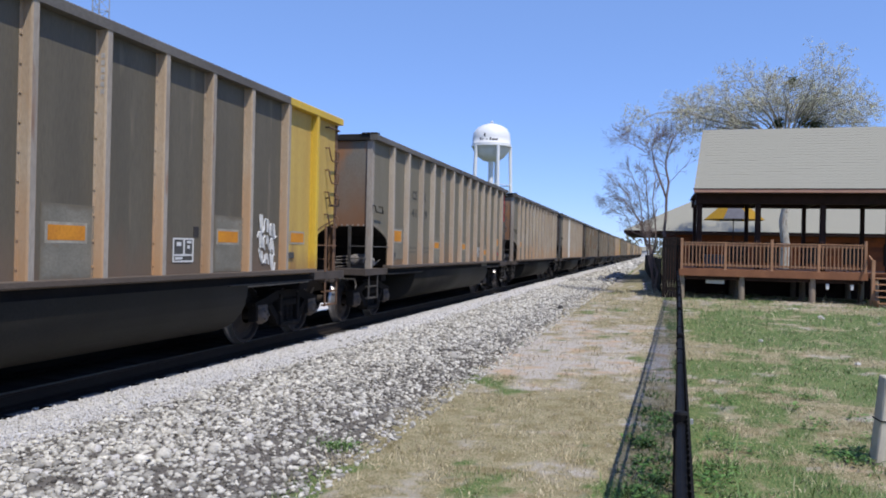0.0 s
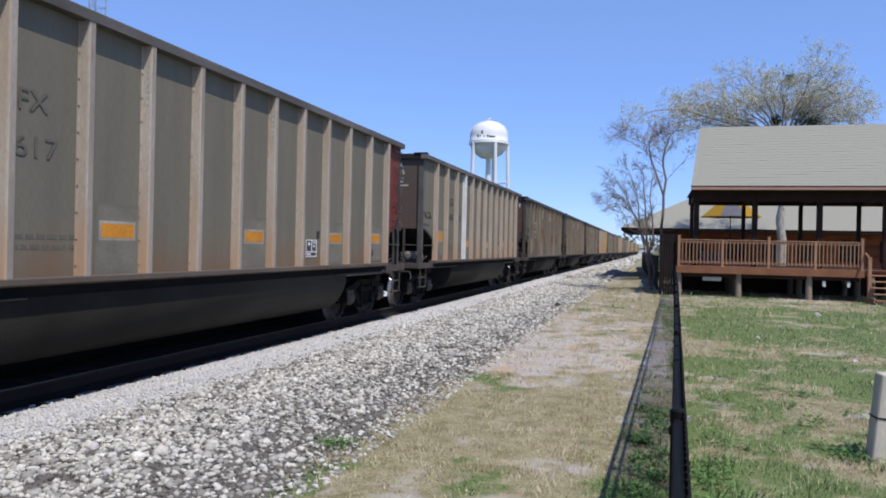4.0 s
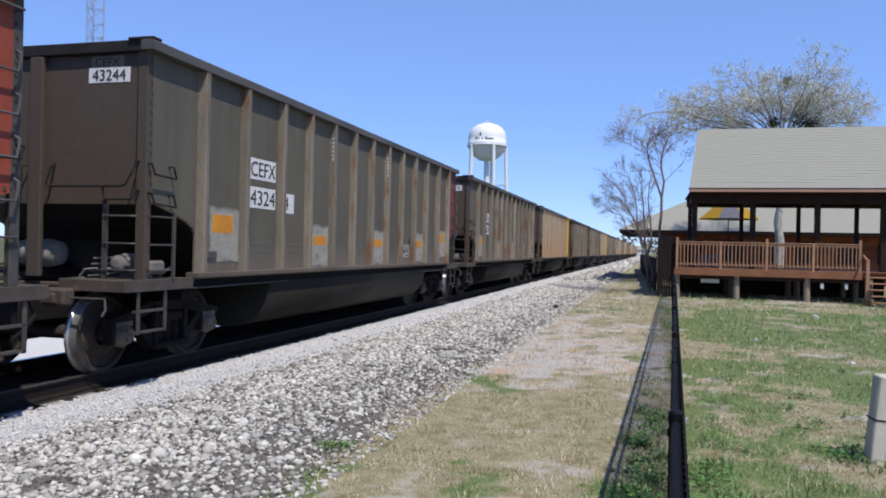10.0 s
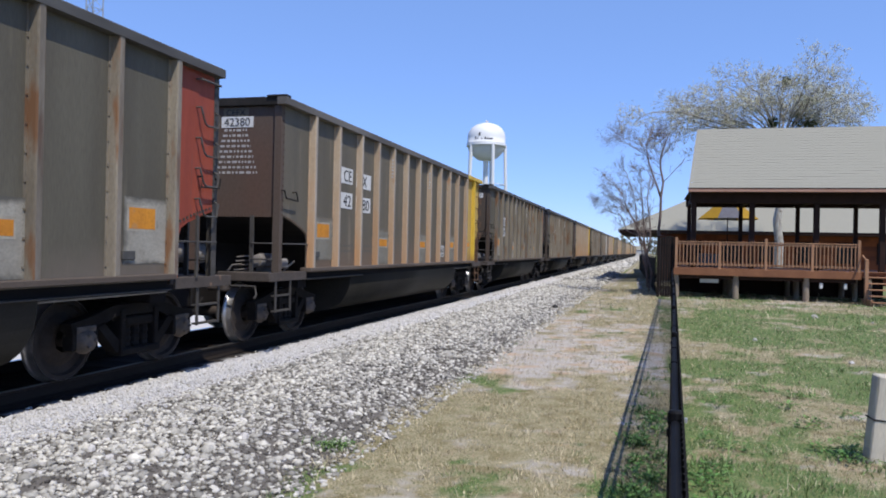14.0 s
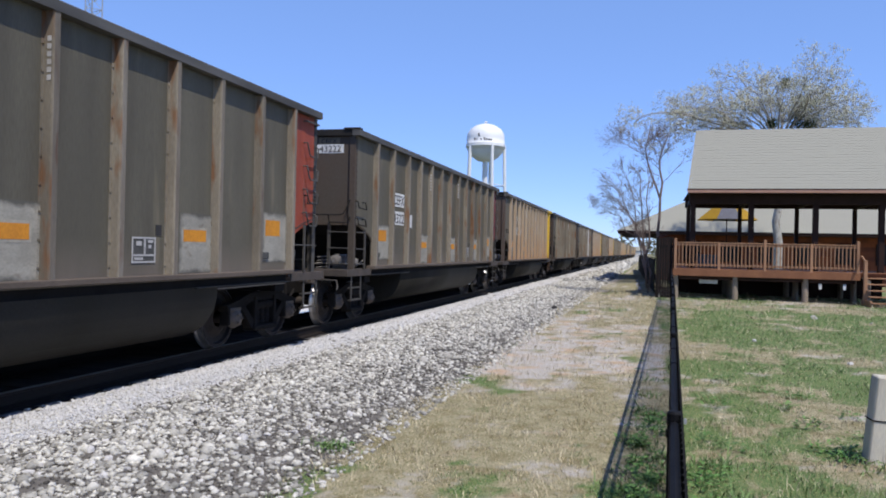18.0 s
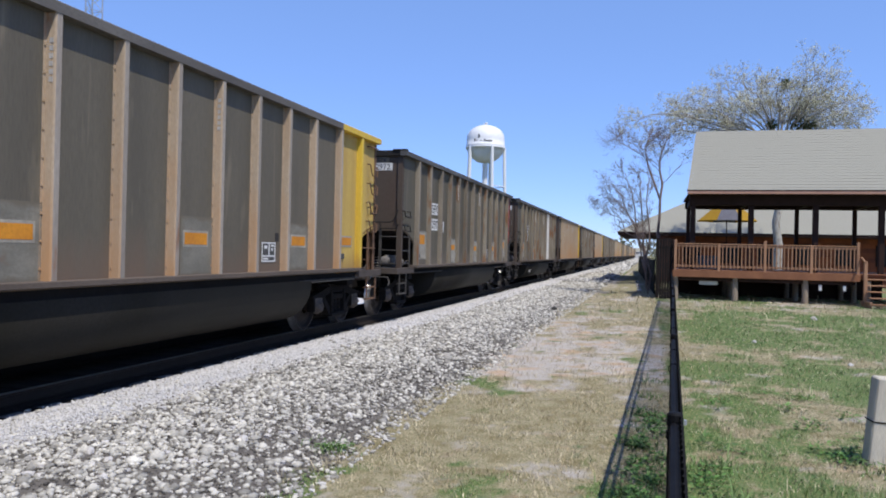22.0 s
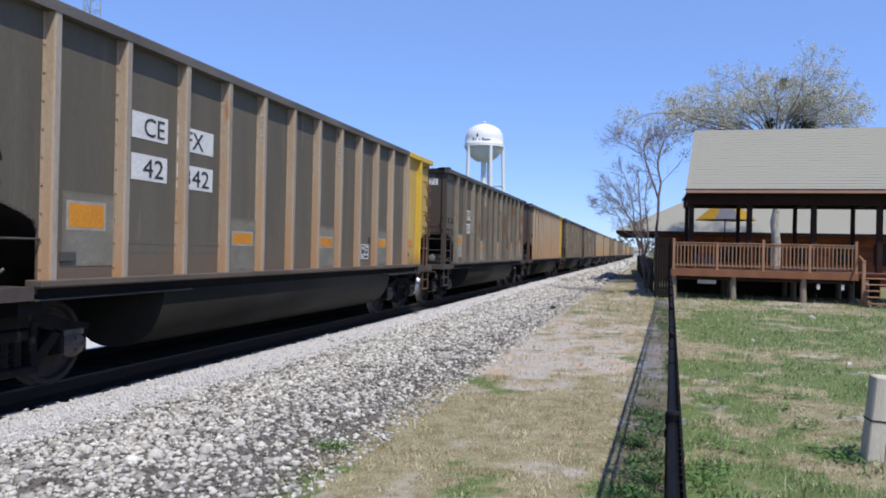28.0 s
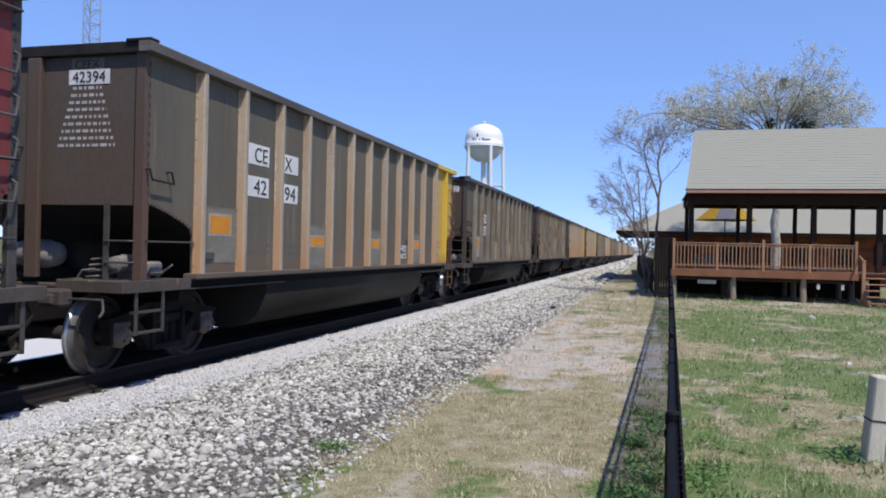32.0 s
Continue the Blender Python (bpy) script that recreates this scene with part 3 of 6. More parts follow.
def coal_car(style, paint, number, label, mark="plate", white_rib=None, scrawl=0, half=False):
    """One gondola. style A: tan ribs; B: sooty; paint: the trailing end's colour."""
    car = thing("coal_car", (TRACK_X, 0, RAIL_Z), label, "railroad car", "cars of the coal train")
    sheet, ribm, chord = (M_DARK, M_RIBD, M_CHORDD) if style == "B" else (M_PALE, M_PALERIB, M_CHORD) if mark == "bare" else (M_GREY, M_TAN, M_CHORD)
    rods = M_RODS
    wide = 11 if paint is M_YEL else 12  # first panel of the painted end
    # sheets, panel by panel on the seen side
    edges = [0.0] + RIB + [LONG]
    for k in range(14):
        m = (M_YELF if paint is M_YEL else paint) if k > wide and not half else sheet
        part("side_panel", shared(("panel", k, m.name), lambda: side_sheet(edges[k], edges[k + 1], 1, k == 0, k == 13).mesh("side_panel", m)), None, car)
    part("far_side_sheet", shared(("far", sheet.name), lambda: side_sheet(0, LONG, -1, True, False).mesh("far_side_sheet", sheet)), None, car)
    for k, y in enumerate(RIB):
        m = M_WHITE if k == white_rib else (paint if paint is M_YEL and k == 12 else ribm)
        part("rib", rib_mesh("r", m, 1), None, car, "rib painted white" if k == white_rib else "", at=(0, y, 0))
        part("rib", rib_mesh("l", ribm, -1), None, car, at=(0, y, 0))
    # chords
    split = RIB[11] if paint is M_YEL else LONG

    def chord_shape(y0, y1):
        return Shape().prism([(1.42, 3.765), (1.578, 3.77), (1.578, 3.872), (1.565, 3.885), (1.42, 3.885)], "y", y0, y1)
    part("top_chord", shared(("chord", chord.name, split), lambda: chord_shape(-0.02, split).mesh("top_chord", chord)), None, car)
    if split < LONG:
        part("top_chord", shared(("chord_end", paint.name), lambda: chord_shape(split + 0.002, LONG + 0.02).mesh("top_chord", paint)), None, car, "yellow end of the top chord")
    part("far_top_chord", shared(("chordf", chord.name), lambda: Shape().box(-1.60, -1.42, -0.02, LONG + 0.02, 3.73, 3.885, 0.01).mesh("far_top_chord", chord)), None, car)
    for e in (0, 1):
        y = 0.03 if e == 0 else LONG - 0.12
        part("end_chord", shared(("ec", e), lambda: Shape().box(-1.44, 1.44, y, y + 0.11, 3.765, 3.90, 0.01).mesh("end_chord", M_GRAB)), None, car)
    part("corner_cap", shared("ccap", lambda: Shape().box(1.22, 1.57, 0.0, 0.17, 3.888, 3.925, 0.012).mesh("corner_cap", M_GRAB)), None, car)
    part("coal_floor", shared("floor", lambda: Shape().box(-1.43, 1.43, 1.3, LONG - 1.3, 1.6, 1.66).mesh("coal_floor", M_COAL)), None, car)
    # sill and tub
    part("side_sill", shared("sill", lambda: Shape().box(1.38, 1.585, 1.0, LONG - 1.0, 1.12, 1.185, 0.008).mesh("side_sill", M_SILL)), None, car)
    # black strip below the sill ledge, the shading there put into its colour
    part("sill_web", shared("web", lambda: Shape().box(1.42, 1.445, 1.0, LONG - 1.0, 0.97, 1.12).mesh("sill_web", M_BLACK)), None, car)
    for y in (1.0, LONG - 3.6):
        part("sill_lip", shared("lip", lambda: Shape().box(1.42, 1.515, 0, 2.6, 0.985, 1.0, 0.003).mesh("sill_lip", M_RODS)), None, car, at=(0, y, 0))
    part("far_side_sill", shared("sillf", lambda: Shape().box(-1.585, -1.38, 1.0, LONG - 1.0, 1.0, 1.185).mesh("far_side_sill", M_SILL)), None, car)

    def tub(d):
        # deep round-bottomed belly between the trucks, one on each side of the centre sill
        prof = [(1.47, 1.0), (1.46, 0.84), (1.43, 0.71), (1.37, 0.59), (1.28, 0.47), (1.16, 0.38), (1.0, 0.31), (0.80, 0.275), (0.60, 0.28), (0.44, 0.33), (0.32, 0.42), (0.25, 0.55), (0.22, 1.0)]
        prof = prof if d > 0 else [(-x, z) for x, z in prof[::-1]]
        n = len(prof)
        v = [(x, 3.05, z) for x, z in prof] + [(x, LONG - 3.05, z) for x, z in prof]
        f = [(q, q + n, q + n + 1, q + 1) for q in range(n - 1)]
        f += [tuple(range(n)), tuple(range(2 * n - 1, n - 1, -1))]
        me = mesh_of("tub", v, f, M_TUB)
        for q in me.polygons:
            q.use_smooth = q.index < n - 1
        return me
    part("tub", shared(("tub", 1), lambda: tub(1)), None, car)
    part("tub", shared(("tub", -1), lambda: tub(-1)), None, car)
    for y in (0.0, LONG - 2.16):
        part("underframe", shared("under", lambda: Shape().box(-0.3, 0.3, 1.0, 3.4, 0.6, 0.95).box(-1.38, 1.38, 0.93, 1.23, 0.84, 1.05).mesh("underframe", M_BLACK)), None, car, at=(0, y, 0))
    part("train_line", shared("pipe", lambda: Shape().tube([(1.43, LONG - 3.7, 0.955), (1.43, LONG - 1.0, 0.965)], 0.013, 6).mesh("train_line", M_TANK)), None, car)
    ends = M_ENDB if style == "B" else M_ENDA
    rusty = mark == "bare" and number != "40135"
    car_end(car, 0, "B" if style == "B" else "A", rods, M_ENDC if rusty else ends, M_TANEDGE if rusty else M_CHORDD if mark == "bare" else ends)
    car_end(car, 1, "A", M_RUST if paint is M_YEL else rods, M_YELF if paint is M_YEL else paint, M_RUST if paint is M_YEL else M_RODS)
    grab_irons(car, M_RUST if paint is M_YEL else M_CHORDD)
    sets = bogie(car, 1.08) + bogie(car, LONG - 1.08)
    # warning patches
    primer = M_PATCHB if style == "B" else M_PATCHC if mark == "bare" else M_PATCH
    for k, (w, z) in {0: (0.51, 1.71), 3: (0.52, 1.58), 6: (0.50, 1.57), 9: (0.50, 1.59), 11: (0.46, 1.71 if style == "B" else 1.62)}.items():
        y = RIB[k] + 0.22
        if number == "41429" and k > 8:
            z = 1.40 if k == 9 else 1.72
        if not (paint is M_YEL and k == 11):
            part("faded_patch", shared(("fade", z, primer.name), lambda: Shape().box(1.461, 1.464, 0, 0.82, z - 0.40, z + 0.36).mesh("faded_patch", primer)), None, car, at=(0, y - 0.01, 0))
        part("sheet_border", shared(("border", w, z), lambda: Shape().box(1.4642, 1.466, -0.035, w + 0.03, z - 0.03, z + (0.27 if z > 1.7 else 0.18)).mesh("sheet_border", M_BORDER)), None, car, at=(0, y + 0.08, 0))
        part("warning_sheet", shared(("warn", w, z), lambda: Shape().box(1.464, 1.468, 0.0, w, z, z + (0.24 if z > 1.7 else 0.15)).mesh("warning_sheet", M_ORANGE)), None, car, at=(0, y + 0.08, 0))
    if half:
        for a, b in ((0.20, 0.55), (0.68, 0.99)):
            part("red_panel", Shape().box(1.461, 1.465, RIB[12] + a, RIB[12] + b, 2.66 if b > 0.6 else 2.74, 3.68), M_BRIGHTRED, car, "bright red painted panel")
        part("red_reflector", Shape().lathe([(0.06, 0), (0.05, 0.02)], (1.465, RIB[11] + 0.72, 1.42), "x", 12), M_BRIGHTRED, car, "small red reflector")
    # stencilled data box and routing card board
    def stencil():
        s = Shape()
        for a, b, c, d in ((0, 0.43, 0, 0.022), (0, 0.43, 0.28, 0.30), (0, 0.024, 0.022, 0.28), (0.406, 0.43, 0.022, 0.28), (0.215, 0.245, 0.10, 0.28), (0.024, 0.406, 0.078, 0.10), (0.08, 0.17, 0.20, 0.25), (0.30, 0.35, 0.17, 0.21), (0.29, 0.38, 0.235, 0.265), (0.05, 0.20, 0.035, 0.065)):
            s.box(1.466, 1.470, a, b, c, d)
        return s.mesh("stencil_box", M_STENCIL if style == "B" else M_WHITE)
    part("stencil_ground", shared("stg", lambda: Shape().box(1.461, 1.465, 0, 0.43, 0, 0.30).mesh("stencil_ground", M_FADE)), None, car, at=(0, RIB[8] + 0.30, 1.33))
    part("stencil_box", shared(("st", style), stencil), None, car, "white stencilled data frame", at=(0, RIB[8] + 0.30, 1.33))
    part("route_tag", shared("tag", lambda: Shape().box(1.461, 1.467, 0, 0.11, 0, 0.13).mesh("route_tag", M_INK)), None, car, at=(0, RIB[8] + 0.73, 1.65))
    part("card_board", shared("cb", lambda: Shape().box(1.461, 1.485, 0, 0.22, 0, 0.10, 0.006).mesh("card_board", M_FADE)), None, car, at=(0, RIB[0] + 0.18, 1.36))
    part("card_board", shared("cb", None), None, car, at=(0, RIB[11] + 0.18, 1.36))
    # small data lines, too fine to read
    def bars():
        s = Shape()
        rnd = random.Random(5)
        for r in range(2):
            y = 0.0
            while y < 0.75:
                w = rnd.uniform(0.03, 0.12)
                s.box(1.461, 1.463, y, y + w, -0.1 * r, -0.1 * r + 0.045)
                y += w + 0.035
        return s.mesh("data_block", M_GHOST)
    part("data_block", shared("bars", bars), None, car, kind="stuff", at=(0, RIB[1] + 0.16, 1.55))
    part("data_block", shared("bars", None), None, car, kind="stuff", at=(0, RIB[2] + 0.16, 1.55))

    def pole_marks():
        s = Shape()
        for k in range(6):
            s.box(1.50, 1.545, -0.0535, -0.0505, 0.075 * k, 0.075 * k + 0.05)
        return s.mesh("rib_mark_strip", M_STENCIL)
    part("rib_mark_strip", shared("pm", pole_marks), None, car, kind="stuff", at=(0, RIB[4], 3.1))
    part("rib_mark_strip", shared("pm", None), None, car, kind="stuff", at=(0, RIB[7], 3.1))
    # marks and numbers
    a, b = number[:2], number[2:]

    def words(text, h, y, z, m, w=0.0):
        part("lettering", lettering(text, h, m, w), None, car, at=(1.468, y, z))

    def plate(y0, y1, z0, z1):
        part("number_panel", shared(("np", round(y1 - y0, 3), round(z1 - z0, 3)), lambda: Shape().box(1.461, 1.465, 0, y1 - y0, 0, z1 - z0).mesh("number_panel", M_WHITE)), None, car, "white painted panel", at=(0, y0, z0))
    if mark == "split":
        for z, q in ((2.76, ("CE", "FX")), (2.285, (a, b))):
            for k, text in enumerate(q):
                y0, y1 = ((2.40, 3.06), (3.26, 4.06))[k]
                z -= 0.03 * k
                plate(y0, y1, z, z + 0.30)
                words(text, 0.22, y1 - 0.26 if k == 0 else y0 + (0.36 if len(text) == 2 else 0.42), z + 0.04, M_INK, 0.19 * len(text))
    elif mark == "plate":
        y0, y1 = 2.43, 3.20
        plate(y0, y1, 2.52, 2.83)
        plate(y0, y1, 2.10, 2.41)
        plate(3.32, 3.84, 2.07, 2.38)
        words("CEFX", 0.22, (y0 + y1) / 2 - 0.01, 2.565, M_INK, 0.74)
        words(number[:4], 0.22, (y0 + y1) / 2, 2.145, M_INK, 0.74)
        words(number[4], 0.22, 3.58, 2.12, M_INK, 0.13)
    elif mark == "bare":
        for z, q in ((2.75, ("CE", "FX")), (2.32, (a, b))):
            for k, text in enumerate(q):
                words(text, 0.20, (2.93, 3.66 + 0.05 * len(text) - 0.1)[k], z, M_GHOST if number == "40617" else M_FADE, 0.18 * len(text))
    # the leading end carries the number too
    if mark == "bare":
        for text, z in (("CEFX", 3.56), (number, 3.38)):
            part("end_lettering", lettering(text, 0.12, M_GHOST if rusty else M_WHITE, 0.095 * len(text)), None, car, at=pose(0.45 if rusty else 0.72, END - 0.008, z, 0, 0, -90))
        if not rusty:
            def datalines():
                s = Shape()
                for x0, x1, z in ((-0.22, -0.06, 0.16), (0.0, 0.20, 0.16), (-0.22, -0.04, 0.07), (0.02, 0.20, 0.07), (-0.36, -0.30, -0.02), (-0.25, 0.06, -0.02), (0.10, 0.34, -0.02)):
                    s.box(x0, x1, -0.005, 0.0, z, z + 0.035)
                return s.mesh("end_data_block", M_STENCIL)
            part("end_data_block", shared("dl", datalines), None, car, kind="stuff", at=(0.72, END, 3.10))
    else:
        ex = 0.91 if style == "B" else 0.66
        part("end_number_panel", shared("enp", lambda: Shape().box(-0.285, 0.285, -0.006, 0.0, 0, 0.175).mesh("end_number_panel", M_WHITE)), None, car, "white painted panel", at=(ex, END, 3.43))
        part("end_mark_panel", shared("emp", lambda: Shape().box(-0.25, 0.20, -0.006, 0.0, 0, 0.135).mesh("end_mark_panel", M_PATCH)), None, car, at=(ex, END, 3.607))
        part("end_lettering", lettering("CEFX", 0.10, M_INK, 0.34), None, car, at=pose(ex - 0.03, END - 0.01, 3.62, 0, 0, -90))
        part("end_lettering", lettering(number, 0.13, M_INK, 0.46), None, car, at=pose(ex, END - 0.01, 3.455, 0, 0, -90))
    if style == "A" and mark != "bare":
        def endbars():
            s = Shape()
            rnd = random.Random(9)
            for r in range(9):
                h = 0.2 + 0.025 * r
                x = -h
                while x < h:
                    w = rnd.uniform(0.02, 0.09)
                    s.box(x, min(x + w, h), -0.004, 0.0, -0.085 * r, -0.085 * r + 0.035)
                    x += w + 0.03
            return s.mesh("end_data_block", M_STENCIL)
        part("end_data_block", shared("eb", endbars), None, car, kind="stuff", at=(0.63, END, 3.37))
    if scrawl:
        def doodle(tall):
            s = Shape()
            rnd = random.Random(scrawl)
            for k in range(9 if tall else 6):
                u0, w, h = rnd.uniform(0, 6), rnd.uniform(0.07, 0.13), rnd.uniform(0.08, 0.15)
                c = (0.22 + 0.17 * (k % 3) + rnd.uniform(-0.03, 0.03), 1.40 + 0.24 * (k // 3) - 0.05 * (k % 3)) if tall else (0.10 + 0.17 * k, 0.60 + 0.035 * k)
                pts = [(0, c[0] + w * math.sin(0.55 * q + u0) * (0.6 + 0.4 * math.cos(0.23 * q)), c[1] + h * math.cos(0.8 * q + u0)) for q in range(14)]
                s.tube(pts, 0.016 if tall else 0.008, 4)
            return s.mesh("spray_scrawl", M_CHALK if tall else M_STENCIL)
        tall = scrawl == 3
        part("spray_scrawl", shared(("sc", scrawl), lambda: doodle(tall)), None, car, "white spray-painted scrawl", at=(1.468, RIB[10] + 0.25, 0.0) if tall else (1.42, 3.9, 0.05))
    return car, sets


def build_train():
    """Cars by their order in the train; each with its wheelsets."""
    tan = "grey coal gondola with rusty tan ribs, "
    sooty = "soot-grey coal gondola with brownish ribs, "
    ends = {"yellow": M_YEL, "red": M_RED, "maroon": M_MAROON, "orange-red": M_ORANGERED}
    cars = {}
    plan = {
        -1: ("A", "yellow", "42018", "split", None, 3), 0: ("A", "red", "41429", "bare", None, 0), 1: ("A", "red", "40617", "bare", None, 0),
        2: ("A", "maroon", "40135", "bare", 3, 0), 3: ("B", "orange-red", "43007", "plate", None, 0), 4: ("B", "maroon", "43244", "plate", None, 0),
        5: ("B", "orange-red", "43074", "plate", None, 0), 6: ("A", "yellow", "42380", "split", None, 0), 7: ("B", "orange-red", "43097", "plate", None, 0),
        8: ("B", "maroon", "43222", "plate", None, 0), 9: ("A", "yellow", "42332", "split", None, 0), 10: ("B", "orange-red", "42972", "plate", None, 0),
        11: ("B", "orange-red", "43032", "plate", 9, 4), 12: ("A", "yellow", "42342", "split", None, 0), 13: ("B", "maroon", "43171", "plate", None, 0),
        14: ("A", "yellow", "42394", "split", None, 0)}
    for j, (style, end, number, mark, white, scrawl) in plan.items():
        extra = ", one white rib" if white is not None else ", spray paint" if scrawl else ""
        cars[j] = coal_car(style, ends[end], number, (tan if style == "A" else sooty) + end + " end" + extra, mark, white, scrawl, j == 0)
    # the long rest of the train repeats these kinds
    rest = "BBAABABBABAABBABABBABABB"
    like = {"A": (9, 12, 6), "B": (8, 13, 4)}
    for i, kind in enumerate(rest):
        cars[15 + i] = (copy_thing(cars[like[kind][i % 3]][0], Matrix.Translation((TRACK_X, 0, RAIL_Z))), [])
    return cars


CARS = build_train()


def corner(j, t):
    """Where the leading corner of car j stands along the track at t seconds."""
    return 14.64 + PITCH * j - (7.131 * t + 0.0053 * t * t)


# --- ground: one sheet with the low ballast bank ---
def fbm(x, y, s, seed=0.0):
    return noise.fractal(Vector((x * s + seed, y * s - seed, seed)), 1.0, 2.0, 4)


def bank(x):
    """Height of the ballast bank across the track."""
    d = abs(x - TRACK_X)
    if x < TRACK_X - 1.3:
        # the far side falls to a lower gravel strip
        return 0.085 - 0.60 * min(1.0, (d - 1.3) / 1.9) + 0.515 * min(1.0, max(0.0, (d - 9.0) / 6.0))
    pts = ((0, 0.085), (1.35, 0.10), (1.75, 0.15), (2.1, 0.14), (3.2, 0.075), (4.3, 0.01), (4.8, 0.0))
    for (a, p), (b, q) in zip(pts, pts[1:]):
        if d <= b:
            return p + (q - p) * (d - a) / (b - a)
    return 0.0


def ground_z(x, y):
    z = bank(x)
    if x > TRACK_X + 4.0:
        z += 0.02 * fbm(x, y, 0.35) * min(1.0, max(0.0, (x + 3.1) / 1.0))
    return z + 0.08 * min(1.0, max(0.0, (y - 14) / 16.0)) * min(1.0, max(0.0, (x + 2.4) / 2.0)) * (1.0 if x < 60 else 0.0)


def patches(x, y):
    """How stony, green and bare the ground is at a place, each 0 to 1."""
    edge = -2.62 + 0.22 * fbm(x, y, 0.9, 4) + 0.10 * fbm(x, y, 3.0, 8)
    stony = min(1.0, max(0.0, (edge - x) / 0.35 + 0.5)) if x > TRACK_X else 1.0
    g = 1.25 * fbm(x, y, 0.42, 2) + 1.1 * fbm(x, y, 1.3, 6) + 0.6 * fbm(x, y, 4.2, 9)
    right = 1.0 if x > 0.25 else 0.0
    green = g * (1.0 if right else 1.1) + (0.16 if right else -0.85 + 0.55 * math.exp(-((x + 2.2) ** 2 / 0.4 + (y - 9.2) ** 2 / 3)))
    if right and 4.5 < y < 12:
        green += 0.25 * math.exp(-((x - 0.9) ** 2 / 0.5 + (y - 9) ** 2 / 9))
    if right and 10 < y < 28:
        green += 0.55 * min(1.0, (y - 10) / 4) - 0.8 * math.exp(-((x - 0.8) / 0.7) ** 2) * (y > 14)
    if 24 < y < 33 and right:
        green -= 0.25 * (y - 24) / 6
    if not right and y > 45:
        green += 0.35
    bare = 0.9 * fbm(x, y, 0.5, 12) + 0.8 * fbm(x, y, 2.1, 15) + 0.4 * fbm(x, y, 5.0, 5) - 0.16
    if not right and 9.5 < y < 40:
        bare += 0.75 * math.exp(-((y - 15) / 7) ** 2)
    if x < -1.3 and y > 11:
        bare += 0.38 * min(1.0, (-1.3 - x) / 0.5)
    if right and 28 < y < 32.5:
        bare += 0.5
    if 0.3 < x < 1.1 and y > 9:
        bare += 0.35
    if right and x > 0.8:
        green -= 0.75 * min(1.0, max(0.0, (7.4 - y) / 0.8))
    if right and x > 1.2 and y > 7:
        green -= 0.55 * math.exp(-((y - 9.6) / 0.9) ** 2) * min(1.0, (x - 1.2) / 0.6)
    if -0.5 < x < 0.3 and y < 8.5:
        green += 0.40
    return stony, min(1.0, max(0.0, green * 2.0 + 0.1)), min(1.0, max(0.0, bare * 1.1))


